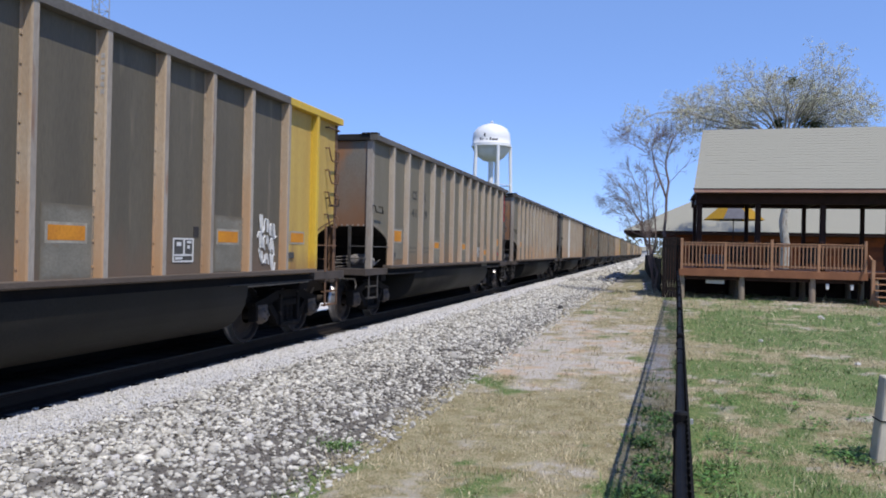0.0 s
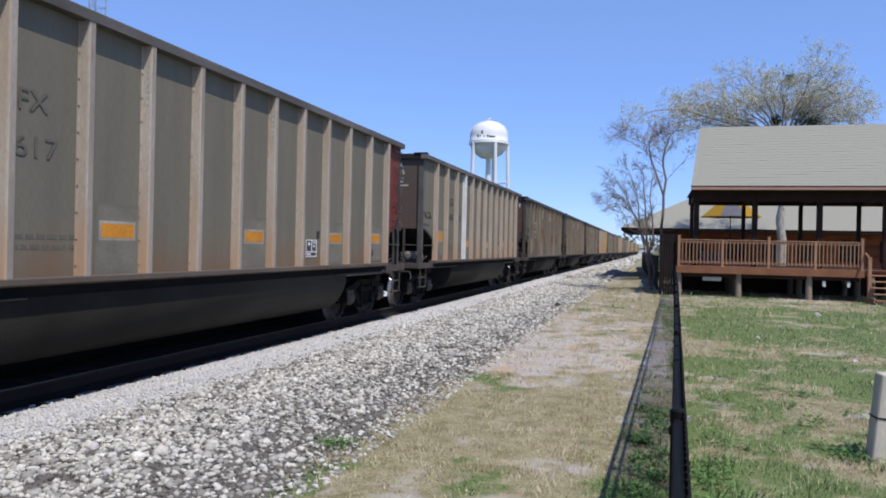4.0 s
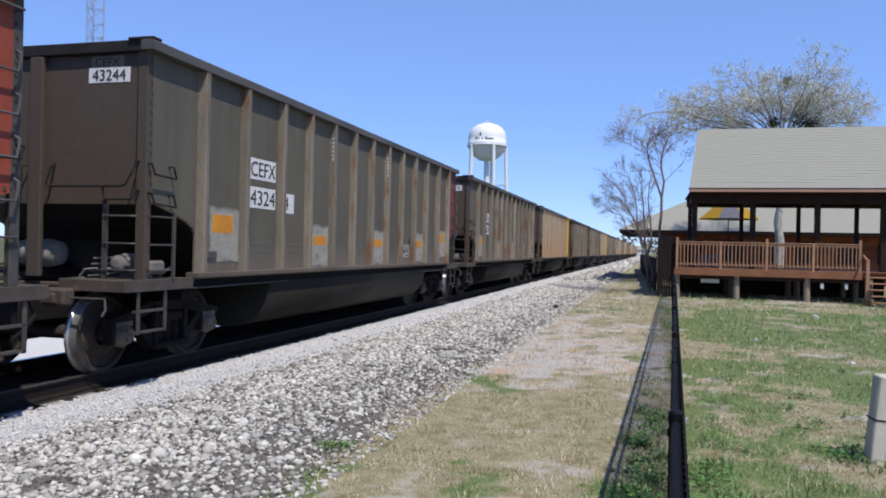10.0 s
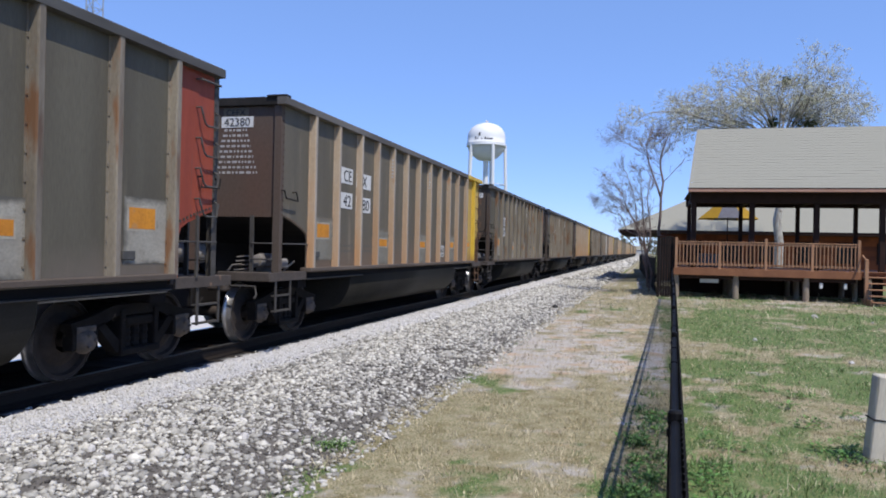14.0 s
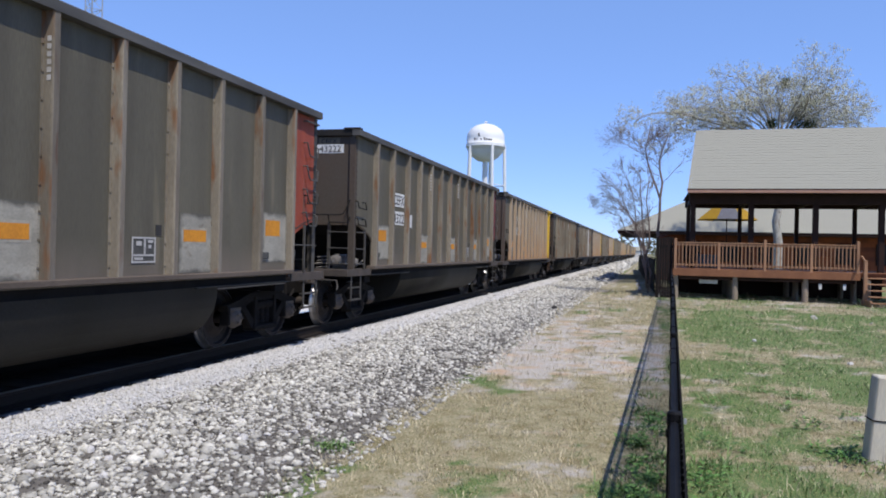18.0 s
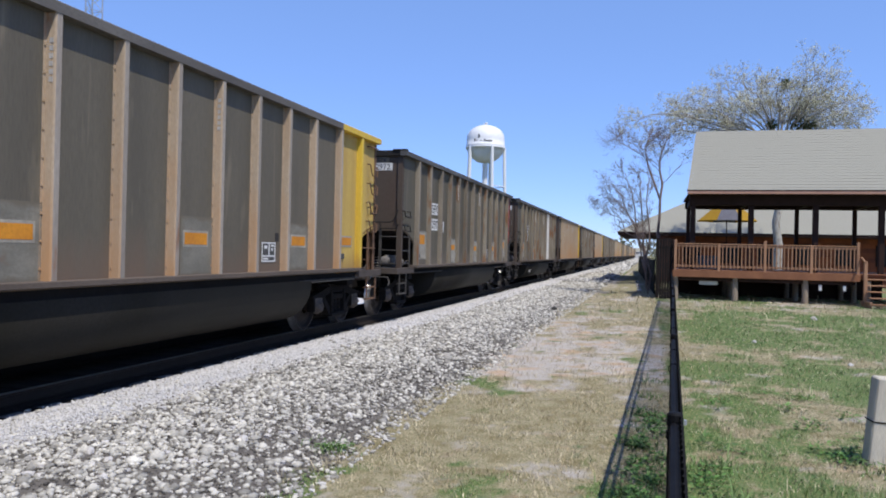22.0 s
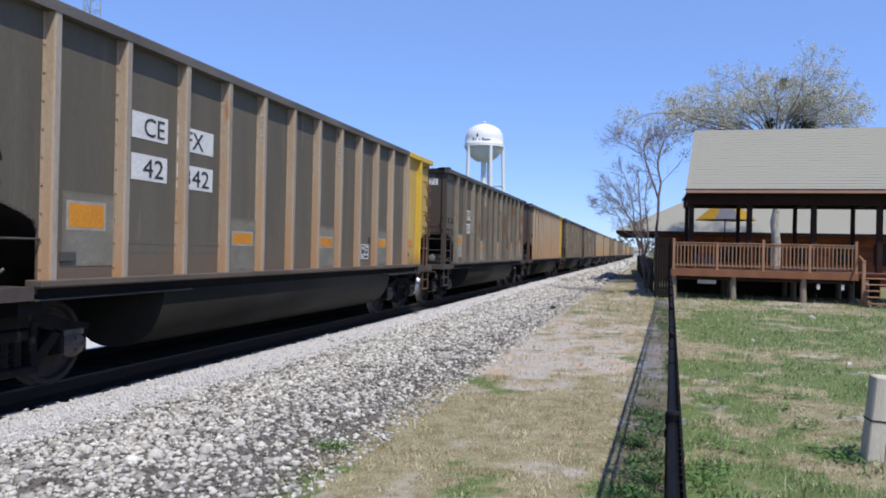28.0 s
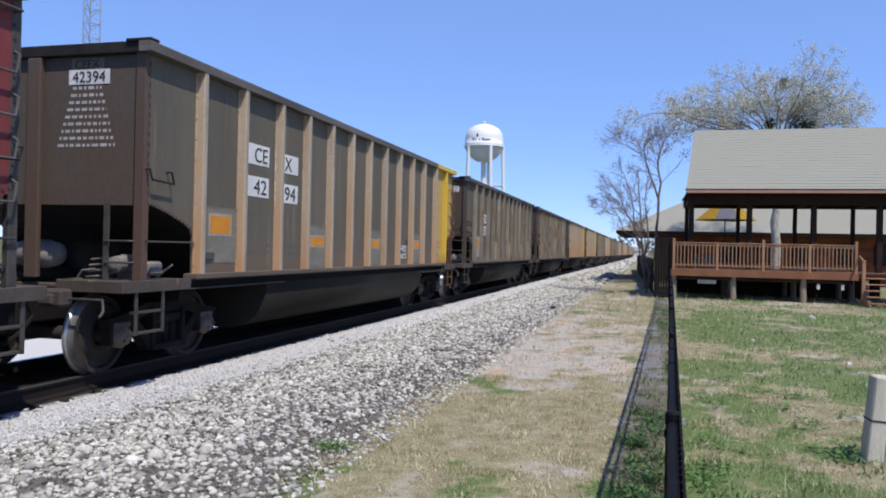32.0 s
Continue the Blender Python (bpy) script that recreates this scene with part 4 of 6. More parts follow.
def ground_material():
    m = bpy.data.materials.new("ground_cover")
    m.use_nodes = True
    n, l = m.node_tree.nodes, m.node_tree.links
    bs = n["Principled BSDF"]
    bs.inputs["Roughness"].default_value = 0.95
    bs.inputs["Specular IOR Level"].default_value = 0.08
    tc = n.new("ShaderNodeTexCoord")
    at = n.new("ShaderNodeAttribute")
    at.attribute_name = "cover"
    sep = n.new("ShaderNodeSeparateColor")
    l.new(at.outputs["Color"], sep.inputs[0])

    def tex(s, d):
        t = n.new("ShaderNodeTexNoise")
        t.inputs["Scale"].default_value, t.inputs["Detail"].default_value = s, d
        l.new(tc.outputs["Object"], t.inputs["Vector"])
        return t.outputs[0]

    def mix(f, x, y):
        q = n.new("ShaderNodeMix")
        q.data_type = "RGBA"
        l.new(f, q.inputs[0])
        for s, v in ((6, x), (7, y)):
            if isinstance(v, tuple):
                q.inputs[s].default_value = (*v, 1)
            else:
                l.new(v, q.inputs[s])
        return q.outputs[2]

    def sharp(f, nz, w):
        """The cover's edge broken up by noise."""
        a = n.new("ShaderNodeMath")
        a.operation = "MULTIPLY_ADD"
        l.new(nz, a.inputs[0])
        a.inputs[1].default_value = w
        l.new(f, a.inputs[2])
        r = n.new("ShaderNodeMapRange")
        r.inputs[1].default_value, r.inputs[2].default_value = 0.5 + w * 0.5 - 0.3, 0.5 + w * 0.5 + 0.3
        l.new(a.outputs[0], r.inputs[0])
        return r.outputs[0]
    n2, n3 = tex(9, 8), tex(48, 6)
    rs = n.new("ShaderNodeMapRange")
    rs.inputs[1].default_value, rs.inputs[2].default_value = 0.47, 0.66
    l.new(n3, rs.inputs[0])
    spot = rs.outputs[0]
    straw = mix(n2, (0.48, 0.415, 0.275), (0.22, 0.19, 0.105))
    n4 = tex(3.6, 6)
    r4 = n.new("ShaderNodeMapRange")
    r4.inputs[1].default_value, r4.inputs[2].default_value = 0.46, 0.64
    l.new(n4, r4.inputs[0])
    straw = mix(r4.outputs[0], straw, (0.25, 0.205, 0.115))
    straw = mix(spot, straw, (0.11, 0.12, 0.045))
    n1 = tex(1.7, 5)
    r1 = n.new("ShaderNodeMapRange")
    r1.inputs[1].default_value, r1.inputs[2].default_value = 0.53, 0.66
    l.new(n1, r1.inputs[0])
    dirt = mix(n2, (0.50, 0.455, 0.40), (0.25, 0.22, 0.18))
    dirt = mix(spot, dirt, (0.56, 0.52, 0.47))
    dirt = mix(r1.outputs[0], dirt, (0.46, 0.33, 0.22))
    grass = mix(n2, (0.115, 0.185, 0.065), (0.065, 0.115, 0.04))
    grass = mix(spot, grass, (0.27, 0.25, 0.11))
    grit = mix(n2, (0.15, 0.137, 0.12), (0.085, 0.077, 0.067))
    grit = mix(n3, grit, (0.17, 0.155, 0.138))
    place = n.new("ShaderNodeSeparateXYZ")
    l.new(tc.outputs["Object"], place.inputs[0])

    def across(a, b):
        r = n.new("ShaderNodeMapRange")
        r.inputs[1].default_value, r.inputs[2].default_value = a, b
        l.new(place.outputs[0], r.inputs[0])
        return r.outputs[0]
    # clean pale gravel beyond the track
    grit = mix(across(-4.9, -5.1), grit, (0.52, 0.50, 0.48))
    # near black under the train: coal dust plus the train's shade painted in
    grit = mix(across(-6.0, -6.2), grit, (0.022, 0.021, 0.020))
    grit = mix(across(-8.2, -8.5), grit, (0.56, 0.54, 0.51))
    grit = mix(across(-15.0, -16.0), grit, (0.10, 0.11, 0.055))
    col = mix(sharp(sep.outputs[2], n2, 1.6), straw, dirt)
    col = mix(sharp(sep.outputs[1], n2, 1.5), col, grass)
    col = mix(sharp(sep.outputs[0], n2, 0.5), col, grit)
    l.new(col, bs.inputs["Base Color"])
    bp = n.new("ShaderNodeBump")
    bp.inputs["Strength"].default_value, bp.inputs["Distance"].default_value = 0.7, 0.03
    l.new(n3, bp.inputs["Height"])
    l.new(bp.outputs[0], bs.inputs["Normal"])
    return m


def build_ground():
    xs = [-4000, -1500, -500, -200, -80, -40, -22, -15, -12, -10.5] + [-9.6 + 0.2 * k for k in range(33)] + [-3.0 + 0.12 * k for k in range(115)]
    xs += [11.2 + 0.5 * k for k in range(22)] + [24, 30, 45, 80, 200, 600, 1500, 4000]
    ys = [-4000, -800, -200, -90, -50, -30] + [-20 + 0.5 * k for k in range(46)] + [3 + 0.14 * k for k in range(145)] + [23.5 + 0.3 * k for k in range(60)]
    ys += [42, 44, 47, 50, 55, 60, 68, 78, 90, 110, 140, 180, 250, 350, 500, 800, 1500, 4000]
    v, c = [], []
    for y in ys:
        for x in xs:
            v.append((x, y, ground_z(x, y)))
            c.append((*patches(x, y), 1.0))
    w = len(xs)
    f = [(j * w + i, j * w + i + 1, (j + 1) * w + i + 1, (j + 1) * w + i) for j in range(len(ys) - 1) for i in range(w - 1)]
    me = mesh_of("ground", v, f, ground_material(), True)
    at = me.color_attributes.new("cover", "FLOAT_COLOR", "POINT")
    at.data.foreach_set("color", [q for p in c for q in p])
    tagged(new("ground", me), "flat grassy ground with dry straw, green patches and bare dirt", "ground", kind="structure")


build_ground()

# --- ballast stones ---
M_STONE = mat("white_limestone_ballast", (0.512, 0.487, 0.427), (0.375, 0.354, 0.307), 7, 0.9, 0.0, 0.2, island=0.5, fine=60)
M_STONE1 = mat("white_limestone", (0.563, 0.537, 0.502), (0.440, 0.414, 0.387), 7, 0.9, 0.0, 0.2, rnd=0.3, fine=60)
M_CHIP = mat("pale_stone_chips", (0.572, 0.552, 0.531), (0.506, 0.490, 0.469), 7, 0.9, island=0.13)
M_DARKCHIP = mat("grey_stone_chips", (0.17, 0.155, 0.135), (0.10, 0.09, 0.08), 7, 0.9, island=0.6)
ICO = bmesh.new()
bmesh.ops.create_icosphere(ICO, subdivisions=1, radius=1)
ICO_V = np.array([v.co[:] for v in ICO.verts])
ICO_F = np.array([[v.index for v in f.verts] for f in ICO.faces])
ICO.free()
OCT_V = np.array([(1, 0, 0), (-1, 0, 0), (0, 1, 0), (0, -1, 0), (0, 0, 1), (0, 0, -1)], float)
OCT_F = np.array([(0, 2, 4), (2, 1, 4), (1, 3, 4), (3, 0, 4), (2, 0, 5), (1, 2, 5), (3, 1, 5), (0, 3, 5)])


def crushed(rng, n, base=ICO_V):
    """n angular stone shapes of unit size."""
    s = base[None] * rng.uniform(0.5, 1.2, (n, len(base), 1))
    s = s * np.stack([rng.uniform(0.7, 1.3, n), rng.uniform(0.7, 1.3, n), rng.uniform(0.5, 0.9, n)], 1)[:, None]
    a = rng.uniform(0, 6.28, n)
    ca, sa = np.cos(a)[:, None], np.sin(a)[:, None]
    return np.stack([s[..., 0] * ca - s[..., 1] * sa, s[..., 0] * sa + s[..., 1] * ca, s[..., 2]], -1)


def scatter(rng, n, y0, y1, size):
    x = rng.uniform(-6.1, -2.35, n * 3)
    y = y0 + (y1 - y0) * rng.random(n * 3) ** 1.1
    # dense on the crest, thinning down the bank towards the grass
    keep = rng.random(n * 3) < np.where(x < -5.0, 0.06, 0.33 - 0.22 * np.clip((x + 4.3) / 1.5, 0, 1))
    x, y = x[keep][:n], y[keep][:n]
    clump = np.array([fbm(a, b, 1.3, 21) + 0.5 * fbm(a, b, 4.0, 3) for a, b in zip(x, y)])
    ok = (clump > -0.62 - 0.8 * np.clip((-4.7 - x) / 0.8, 0, 1)) & (np.abs(np.abs(x - TRACK_X) - 0.755) > 0.11)
    x, y = x[ok], y[ok]
    z = np.array([ground_z(a, b) for a, b in zip(x, y)])
    r = size * rng.lognormal(-0.06, 0.34, len(x)) * np.clip(1.0 + 0.5 * (x + 4.9), 0.7, 1.12)
    return x, y, z + r * 0.2, r


def stones_mesh(name, rng, x, y, z, r, base=ICO_V, faces=ICO_F):
    s = crushed(rng, len(x), base) * r[:, None, None] + np.stack([x, y, z], -1)[:, None]
    f = (faces[None] + len(base) * np.arange(len(x))[:, None, None]).reshape(-1, 3)
    me = bpy.data.meshes.new(name)
    me.vertices.add(len(x) * len(base))
    me.vertices.foreach_set("co", s.reshape(-1))
    me.loops.add(len(f) * 3)
    me.loops.foreach_set("vertex_index", f.reshape(-1))
    me.polygons.add(len(f))
    me.polygons.foreach_set("loop_start", np.arange(0, len(f) * 3, 3))
    me.materials.append(M_STONE)
    me.update()
    me.validate()
    return me


def build_ballast():
    rng = np.random.default_rng(7)
    bed = thing("ballast", (0, 0, 0), "bank of crushed white limestone ballast along the track", "ballast", kind="structure")
    for n, y0, y1, size in ((4000, -14, 4.2, 0.05), (18500, 4.2, 11, 0.0225), (19500, 11, 22, 0.026), (18000, 22, 45, 0.036), (7000, 45, 110, 0.085), (2000, 110, 300, 0.2)):
        part("ballast_stones", stones_mesh("ballast_stones", rng, *scatter(rng, n, y0, y1, size)), None, bed, kind="stuff")
    # fine pale chips packed on the crest, dark chips down the bank
    for n, y0, y1, size, lo, hi, m in ((6000, -12, 4.6, 0.028, -6.0, -4.95, M_CHIP), (26000, 4.6, 15, 0.0135, -6.0, -4.93, M_CHIP), (12000, 15, 32, 0.023, -6.0, -4.93, M_CHIP), (9000, 32, 80, 0.045, -6.0, -4.93, M_CHIP), (15000, 4.4, 15, 0.014, -5.1, -2.5, M_DARKCHIP), (4000, 15, 32, 0.02, -5.1, -2.5, M_DARKCHIP)):
        x, y = rng.uniform(lo, hi, n), rng.uniform(y0, y1, n)
        r = size * rng.lognormal(0, 0.3, n)
        z = np.array([ground_z(a, b) for a, b in zip(x, y)]) + r * 0.3
        me = stones_mesh("stone_chips", rng, x, y, z, r, OCT_V, OCT_F)
        me.materials.clear()
        me.materials.append(m)
        part("stone_chips", me, None, bed, kind="stuff")
    kinds = [mesh_of("stone", s, ICO_F.tolist(), M_STONE1) for s in crushed(rng, 8)]
    x, y, z, r = scatter(rng, 1500, 4.6, 8.5, 0.025)
    pick = np.where(x > -4.9)[0][:290]
    for i, k in enumerate(pick):
        part("stone", kinds[i % 8], None, bed, at=Matrix.LocRotScale((x[k], y[k], z[k]), None, (r[k],) * 3))


# --- track ---
M_RAIL = mat("rusty_rail", (0.022, 0.016, 0.012), (0.014, 0.010, 0.008), 5, 0.7, 0.2, 0.1, (1, 0.3, 1))
M_HEAD = mat("worn_rail_head", (0.62, 0.61, 0.60), (0.50, 0.49, 0.48), 5, 0.2, 1.0, 0.0, (1, 0.2, 1))
# near rail's head: the train's shade put into a darker, duller copy
M_HEADW = mat("shaded_rail_head", (0.10, 0.095, 0.09), (0.06, 0.056, 0.052), 5, 0.55, 0.5, 0.0, (1, 0.2, 1))
M_TIE = mat("creosoted_tie", (0.025, 0.02, 0.017), (0.04, 0.032, 0.027), 3, 0.9, 0.0, 0.3, (1, 6, 6))


def build_track():
    tr = thing("railroad_track", (TRACK_X, 0, 0), "railroad track with rusty rails on dark wooden ties", "track", kind="structure")
    for d in (-1, 1):
        web = Shape().prism([(-0.075, 0.10), (0.075, 0.10), (0.075, 0.112), (0.012, 0.135), (0.012, 0.235), (0.034, 0.245), (0.034, 0.262), (-0.034, 0.262), (-0.034, 0.245), (-0.012, 0.235), (-0.012, 0.135), (-0.075, 0.112)], "y", -60, 900)
        rail = part("rail", web, M_RAIL, tr, at=(d * 0.755, 0, 0))
        part("rail_head", Shape().box(-0.03, 0.03, -60, 900, 0.2625, 0.27), M_HEAD if d < 0 else M_HEADW, rail, "worn running surface")
    tie = Shape().box(-1.3, 1.3, -0.115, 0.115, -0.05, 0.098, 0.012).mesh("tie", M_TIE)
    for k in range(140):
        part("tie", tie, None, tr, at=(0, -12 + 0.5 * k, 0))


build_track()

# --- chain-link fence under the camera's line ---
M_FENCE = mat("black_vinyl_coating", (0.006, 0.006, 0.007), (0.010, 0.010, 0.011), 5, 0.65, 0.0, 0.05)
M_TIEW = mat("bright_wire", (0.6, 0.6, 0.58), (0.5, 0.5, 0.5), 5, 0.4, 0.6)


def fence_x(y):
    return 0.02 + 0.0285 * y - (0.0 if y < 15 else 0.004 * (y - 15))


def build_fence():
    fe = thing("chain_link_fence", (0, 0, 0), "low black vinyl-coated chain-link fence with round posts", "fence")
    H = 1.22
    ys = [0.02 + 3.07 * k for k in range(11)]
    for y in ys:
        x = fence_x(y)
        near = abs(y - 3.09) < 0.2
        r = 0.0265 if near else 0.023
        p = part("fence_post", Shape().lathe([(r, -0.1), (r, H - 0.02)], (0, 0, 0), "z", 12), M_FENCE, fe, at=(x, y, 0))
        part("post_cap", Shape().lathe([(r + 0.003, -0.04), (r + 0.003, 0.004), (r * 0.85, 0.012), (0.004, 0.014)], (0, 0, H + 0.0), "z", 12), M_FENCE, p)
        part("rail_clamp", Shape().lathe([(r + 0.006, 0), (r + 0.006, 0.03)], (0, 0, H - 0.09), "z", 12).box(-0.012, 0.012, -0.08, -0.02, H - 0.09, H - 0.06), M_FENCE, p)
    for a, b in zip(ys, ys[1:]):
        part("top_rail", Shape().tube([(fence_x(a), a, H - 0.04), (fence_x(b), b, H - 0.04)], 0.0185, 8), M_FENCE, fe)
    for a, b in zip(ys, ys[1:]):
        part("tension_wire", Shape().tube([(fence_x(a) + 0.024, a, H - 0.155), (fence_x(b) + 0.024, b, H - 0.155)], 0.013, 5), M_FENCE, fe)
    # woven wire: two sets of slanting strands
    s = Shape()
    y = -2.0
    while y < 30.5:
        for d in (-1, 1):
            y2 = y + d * (H - 0.08)
            path = [(fence_x(y) + 0.024 + d * 0.002, y, 0.03), (fence_x(y2) + 0.024 + d * 0.002, y2, H + 0.008)]
            s.tube(path, 0.0052, 3)
        y += 0.0745
    part("wire_mesh", s, M_FENCE, fe, kind="stuff")
    part("tie_wire", Shape().box(0.012, 0.022, 3.02, 3.036, H - 0.02, H - 0.002), M_TIEW, fe, "small bright tie wire", at=(fence_x(3.09) + 0.02, 0, 0))
    for y in (4.6, 5.3, 6.9, 8.4, 10.6, 12.4, 14, 17):
        part("tie_wire", shared("tiew", lambda: Shape().tube([(0.03 * math.cos(0.7 * k), 0.002 * k, 0.03 * math.sin(0.7 * k)) for k in range(10)], 0.003, 4).mesh("tie_wire", M_FENCE)), None, fe, at=(fence_x(y), y, H - 0.035))


build_fence()

# --- pavilion on a raised deck ---
M_DECK = mat("red_stained_deck_wood", (0.26, 0.115, 0.055), (0.20, 0.085, 0.042), 2, 0.75, 0.0, 0.1, (1, 1, 1), rnd=0.15)
M_RAILW = mat("weathered_redwood_rail", (0.40, 0.22, 0.125), (0.31, 0.165, 0.09), 2, 0.75, 0.0, 0.1, rnd=0.12)
M_BEAM = mat("dark_stained_timber", (0.045, 0.025, 0.02), (0.03, 0.018, 0.015), 3, 0.7, 0.0, 0.1)
M_TRIM = mat("pale_red_fascia", (0.45, 0.26, 0.18), (0.38, 0.21, 0.15), 2, 0.7)
M_SHINGLE = mat("grey_asphalt_shingles", (0.299, 0.288, 0.236), (0.293, 0.282, 0.231), 1.2, 0.95, 0.0, 0.1, (0.5, 1, 1), fine=45)
M_POSTW = mat("weathered_log_post", (0.33, 0.265, 0.20), (0.22, 0.17, 0.125), 3, 0.9, 0.0, 0.2, (1, 1, 0.4))
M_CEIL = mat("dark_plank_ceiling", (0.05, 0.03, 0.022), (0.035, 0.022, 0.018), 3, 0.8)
PX0, PX1, PY0, PY1, DECK = 0.95, 7.66, 31.85, 36.6, 1.30


def build_pavilion():
    pv = thing("pavilion", (0, 0, 0), "open wooden pavilion on a raised deck with grey shingle roof", "pavilion")
    # deck boards, fascia and joists
    for k in range(33):
        y = PY0 + 0.145 * k
        part("deck_board", shared("board", lambda: Shape().box(PX0, PX1 + 3.2, 0, 0.138, -0.035, 0, 0.004).mesh("deck_board", M_DECK)), None, pv, at=(0, y, DECK))
    part("fascia_board", Shape().box(PX0 - 0.03, PX1 + 0.03, PY0 - 0.045, PY0 - 0.004, 1.0, DECK - 0.036, 0.006), M_DECK, pv)
    part("fascia_board", Shape().box(PX0 - 0.045, PX0 - 0.004, PY0, PY1, 1.0, DECK - 0.036, 0.006), M_DECK, pv)
    part("skirt_beam", Shape().box(PX0 + 0.1, PX1 - 0.1, PY0 + 0.15, PY0 + 0.25, 0.86, 1.02, 0.006), M_BEAM, pv)
    for k in range(12):
        part("joist", shared("joist", lambda: Shape().box(-0.025, 0.025, PY0 + 0.02, PY1, 1.02, DECK - 0.04).mesh("joist", M_BEAM)), None, pv, at=(PX0 + 0.3 + 0.56 * k, 0, 0))
    for x in (1.03, 3.28, 5.83, 8.0):
        for y in (PY0 + 0.22, PY0 + 2.3, PY1 - 0.3):
            part("deck_post", shared("dpost", lambda: Shape().lathe([(0.125, -0.1), (0.12, 0.4), (0.115, 1.03)], (0, 0, 0), "z", 14).mesh("deck_post", M_POSTW)), None, pv, at=(x, y, 0))
    part("crawl_screen", Shape().box(PX0 + 0.2, PX1 + 2, PY1 - 0.15, PY1 - 0.1, 0.0, 1.0), M_BEAM, pv)
    # railing in four bays
    posts = [PX0 + 0.06, 2.65, 4.34, 6.0, PX1 - 0.05]
    rl = part("railing", Shape().box(PX0, PX1, PY0 - 0.01, PY0 + 0.09, DECK + 1.0, DECK + 1.04, 0.008).box(PX0, PX1, PY0 + 0.02, PY0 + 0.06, DECK + 0.90, DECK + 0.99, 0.006).box(PX0, PX1, PY0 + 0.02, PY0 + 0.06, DECK + 0.10, DECK + 0.18, 0.006), M_RAILW, pv, "weathered redwood railing")
    for i, x in enumerate(posts):
        tall = 0.14 if i in (0, 2, 4) else 0.0
        part("railing_post", Shape().box(x - 0.05, x + 0.05, PY0 - 0.015, PY0 + 0.085, 1.0, DECK + 1.04 + tall, 0.008), M_RAILW, rl)
    bal = Shape().box(-0.019, 0.019, 0, 0.038, DECK + 0.06, DECK + 0.96, 0.003).mesh("baluster", M_RAILW)
    for a, b in zip(posts, posts[1:]):
        n = 12
        for k in range(1, n):
            part("baluster", bal, None, rl, at=(a + (b - a) * k / n, PY0 - 0.018, 0))
    # side railing on the west edge and the back
    rs = part("side_railing", Shape().box(PX0, PX0 + 0.09, PY0 + 0.1, PY1, DECK + 1.0, DECK + 1.04, 0.008).box(PX0, PX1, PY1 - 0.09, PY1, DECK + 1.0, DECK + 1.04, 0.008), M_RAILW, pv)
    for k in range(22):
        part("baluster", bal, None, rs, at=(PX0 + 0.03, PY0 + 0.3 + 0.19 * k, 0))
    # roof posts and beams
    cols = (1.67, 3.86, 6.2, 8.5, 10.8)
    for x in cols:
        part("roof_post", shared("rpost", lambda: Shape().box(-0.10, 0.10, -0.10, 0.10, DECK, 4.25, 0.012).mesh("roof_post", M_BEAM)), None, pv, at=(x, PY0 + 0.5, 0))
        part("roof_post", shared("rpost2", lambda: Shape().box(-0.08, 0.08, -0.08, 0.08, DECK, 4.25, 0.012).mesh("roof_post", M_BEAM)), None, pv, at=(x, 36.3, 0))
    part("front_beam", Shape().box(1.52, 11.2, PY0 + 0.38, PY0 + 0.62, 3.88, 4.3, 0.01), M_BEAM, pv)
    part("back_beam", Shape().box(1.52, 11.2, 36.2, 36.42, 3.95, 4.3, 0.01), M_BEAM, pv)
    for x in cols:
        part("tie_beam", shared("tieb", lambda: Shape().box(-0.07, 0.07, PY0 + 0.6, 36.2, 3.97, 4.2, 0.01).mesh("tie_beam", M_BEAM)), None, pv, at=(x, 0, 0))
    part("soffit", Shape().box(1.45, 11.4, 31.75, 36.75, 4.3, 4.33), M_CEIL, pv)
    # roof: two slopes in shingle courses, fascia under the eaves
    ridge, y_e, z_e = 7.15, 31.55, 4.42
    y_r = 34.25
    n = 22
    for k in range(n):
        t0, t1 = k / n, (k + 1) / n
        xl0, xl1 = 1.40 + 0.42 * t0, 1.40 + 0.42 * t1
        def course():
            ya, za, yb, zb = y_e + (y_r - y_e) * t0, z_e + (ridge - z_e) * t0, y_e + (y_r - y_e) * t1, z_e + (ridge - z_e) * t1 - 0.002
            v = [(xl0, ya, za + 0.0015), (11.6, ya, za + 0.0015), (11.6, yb, zb), (xl1, yb, zb), (xl0, ya, za), (11.6, ya, za), (11.6, yb, zb - 0.05), (xl1, yb, zb - 0.05)]
            return Shape().add(v, [(0, 1, 2, 3), (7, 6, 5, 4), (0, 4, 5, 1), (1, 5, 6, 2), (2, 6, 7, 3), (3, 7, 4, 0)])
        part("shingle_course", course(), M_SHINGLE, pv)
    part("back_slope", Shape().add([(1.82, y_r, ridge), (11.6, y_r, ridge), (11.6, 36.95, z_e), (1.8, 36.95, z_e), (1.82, y_r, ridge - 0.05), (11.6, y_r, ridge - 0.05), (11.6, 36.95, z_e - 0.05), (1.8, 36.95, z_e - 0.05)], [(3, 2, 1, 0), (4, 5, 6, 7), (2, 3, 7, 6), (0, 4, 7, 3)]), M_SHINGLE, pv)
    part("gable_boards", Shape().add([(1.62, y_e + 0.25, z_e), (1.86, y_r, ridge - 0.07), (1.82, 36.7, z_e)], [(0, 1, 2)]), M_BEAM, pv)
    part("eave_board", Shape().box(1.40, 11.6, y_e - 0.03, y_e, 4.28, 4.40, 0.004), M_TRIM, pv, "pale red eave board")
    part("drip_edge", Shape().box(1.37, 11.6, y_e - 0.04, y_e + 0.02, 4.402, 4.44), M_BEAM, pv)
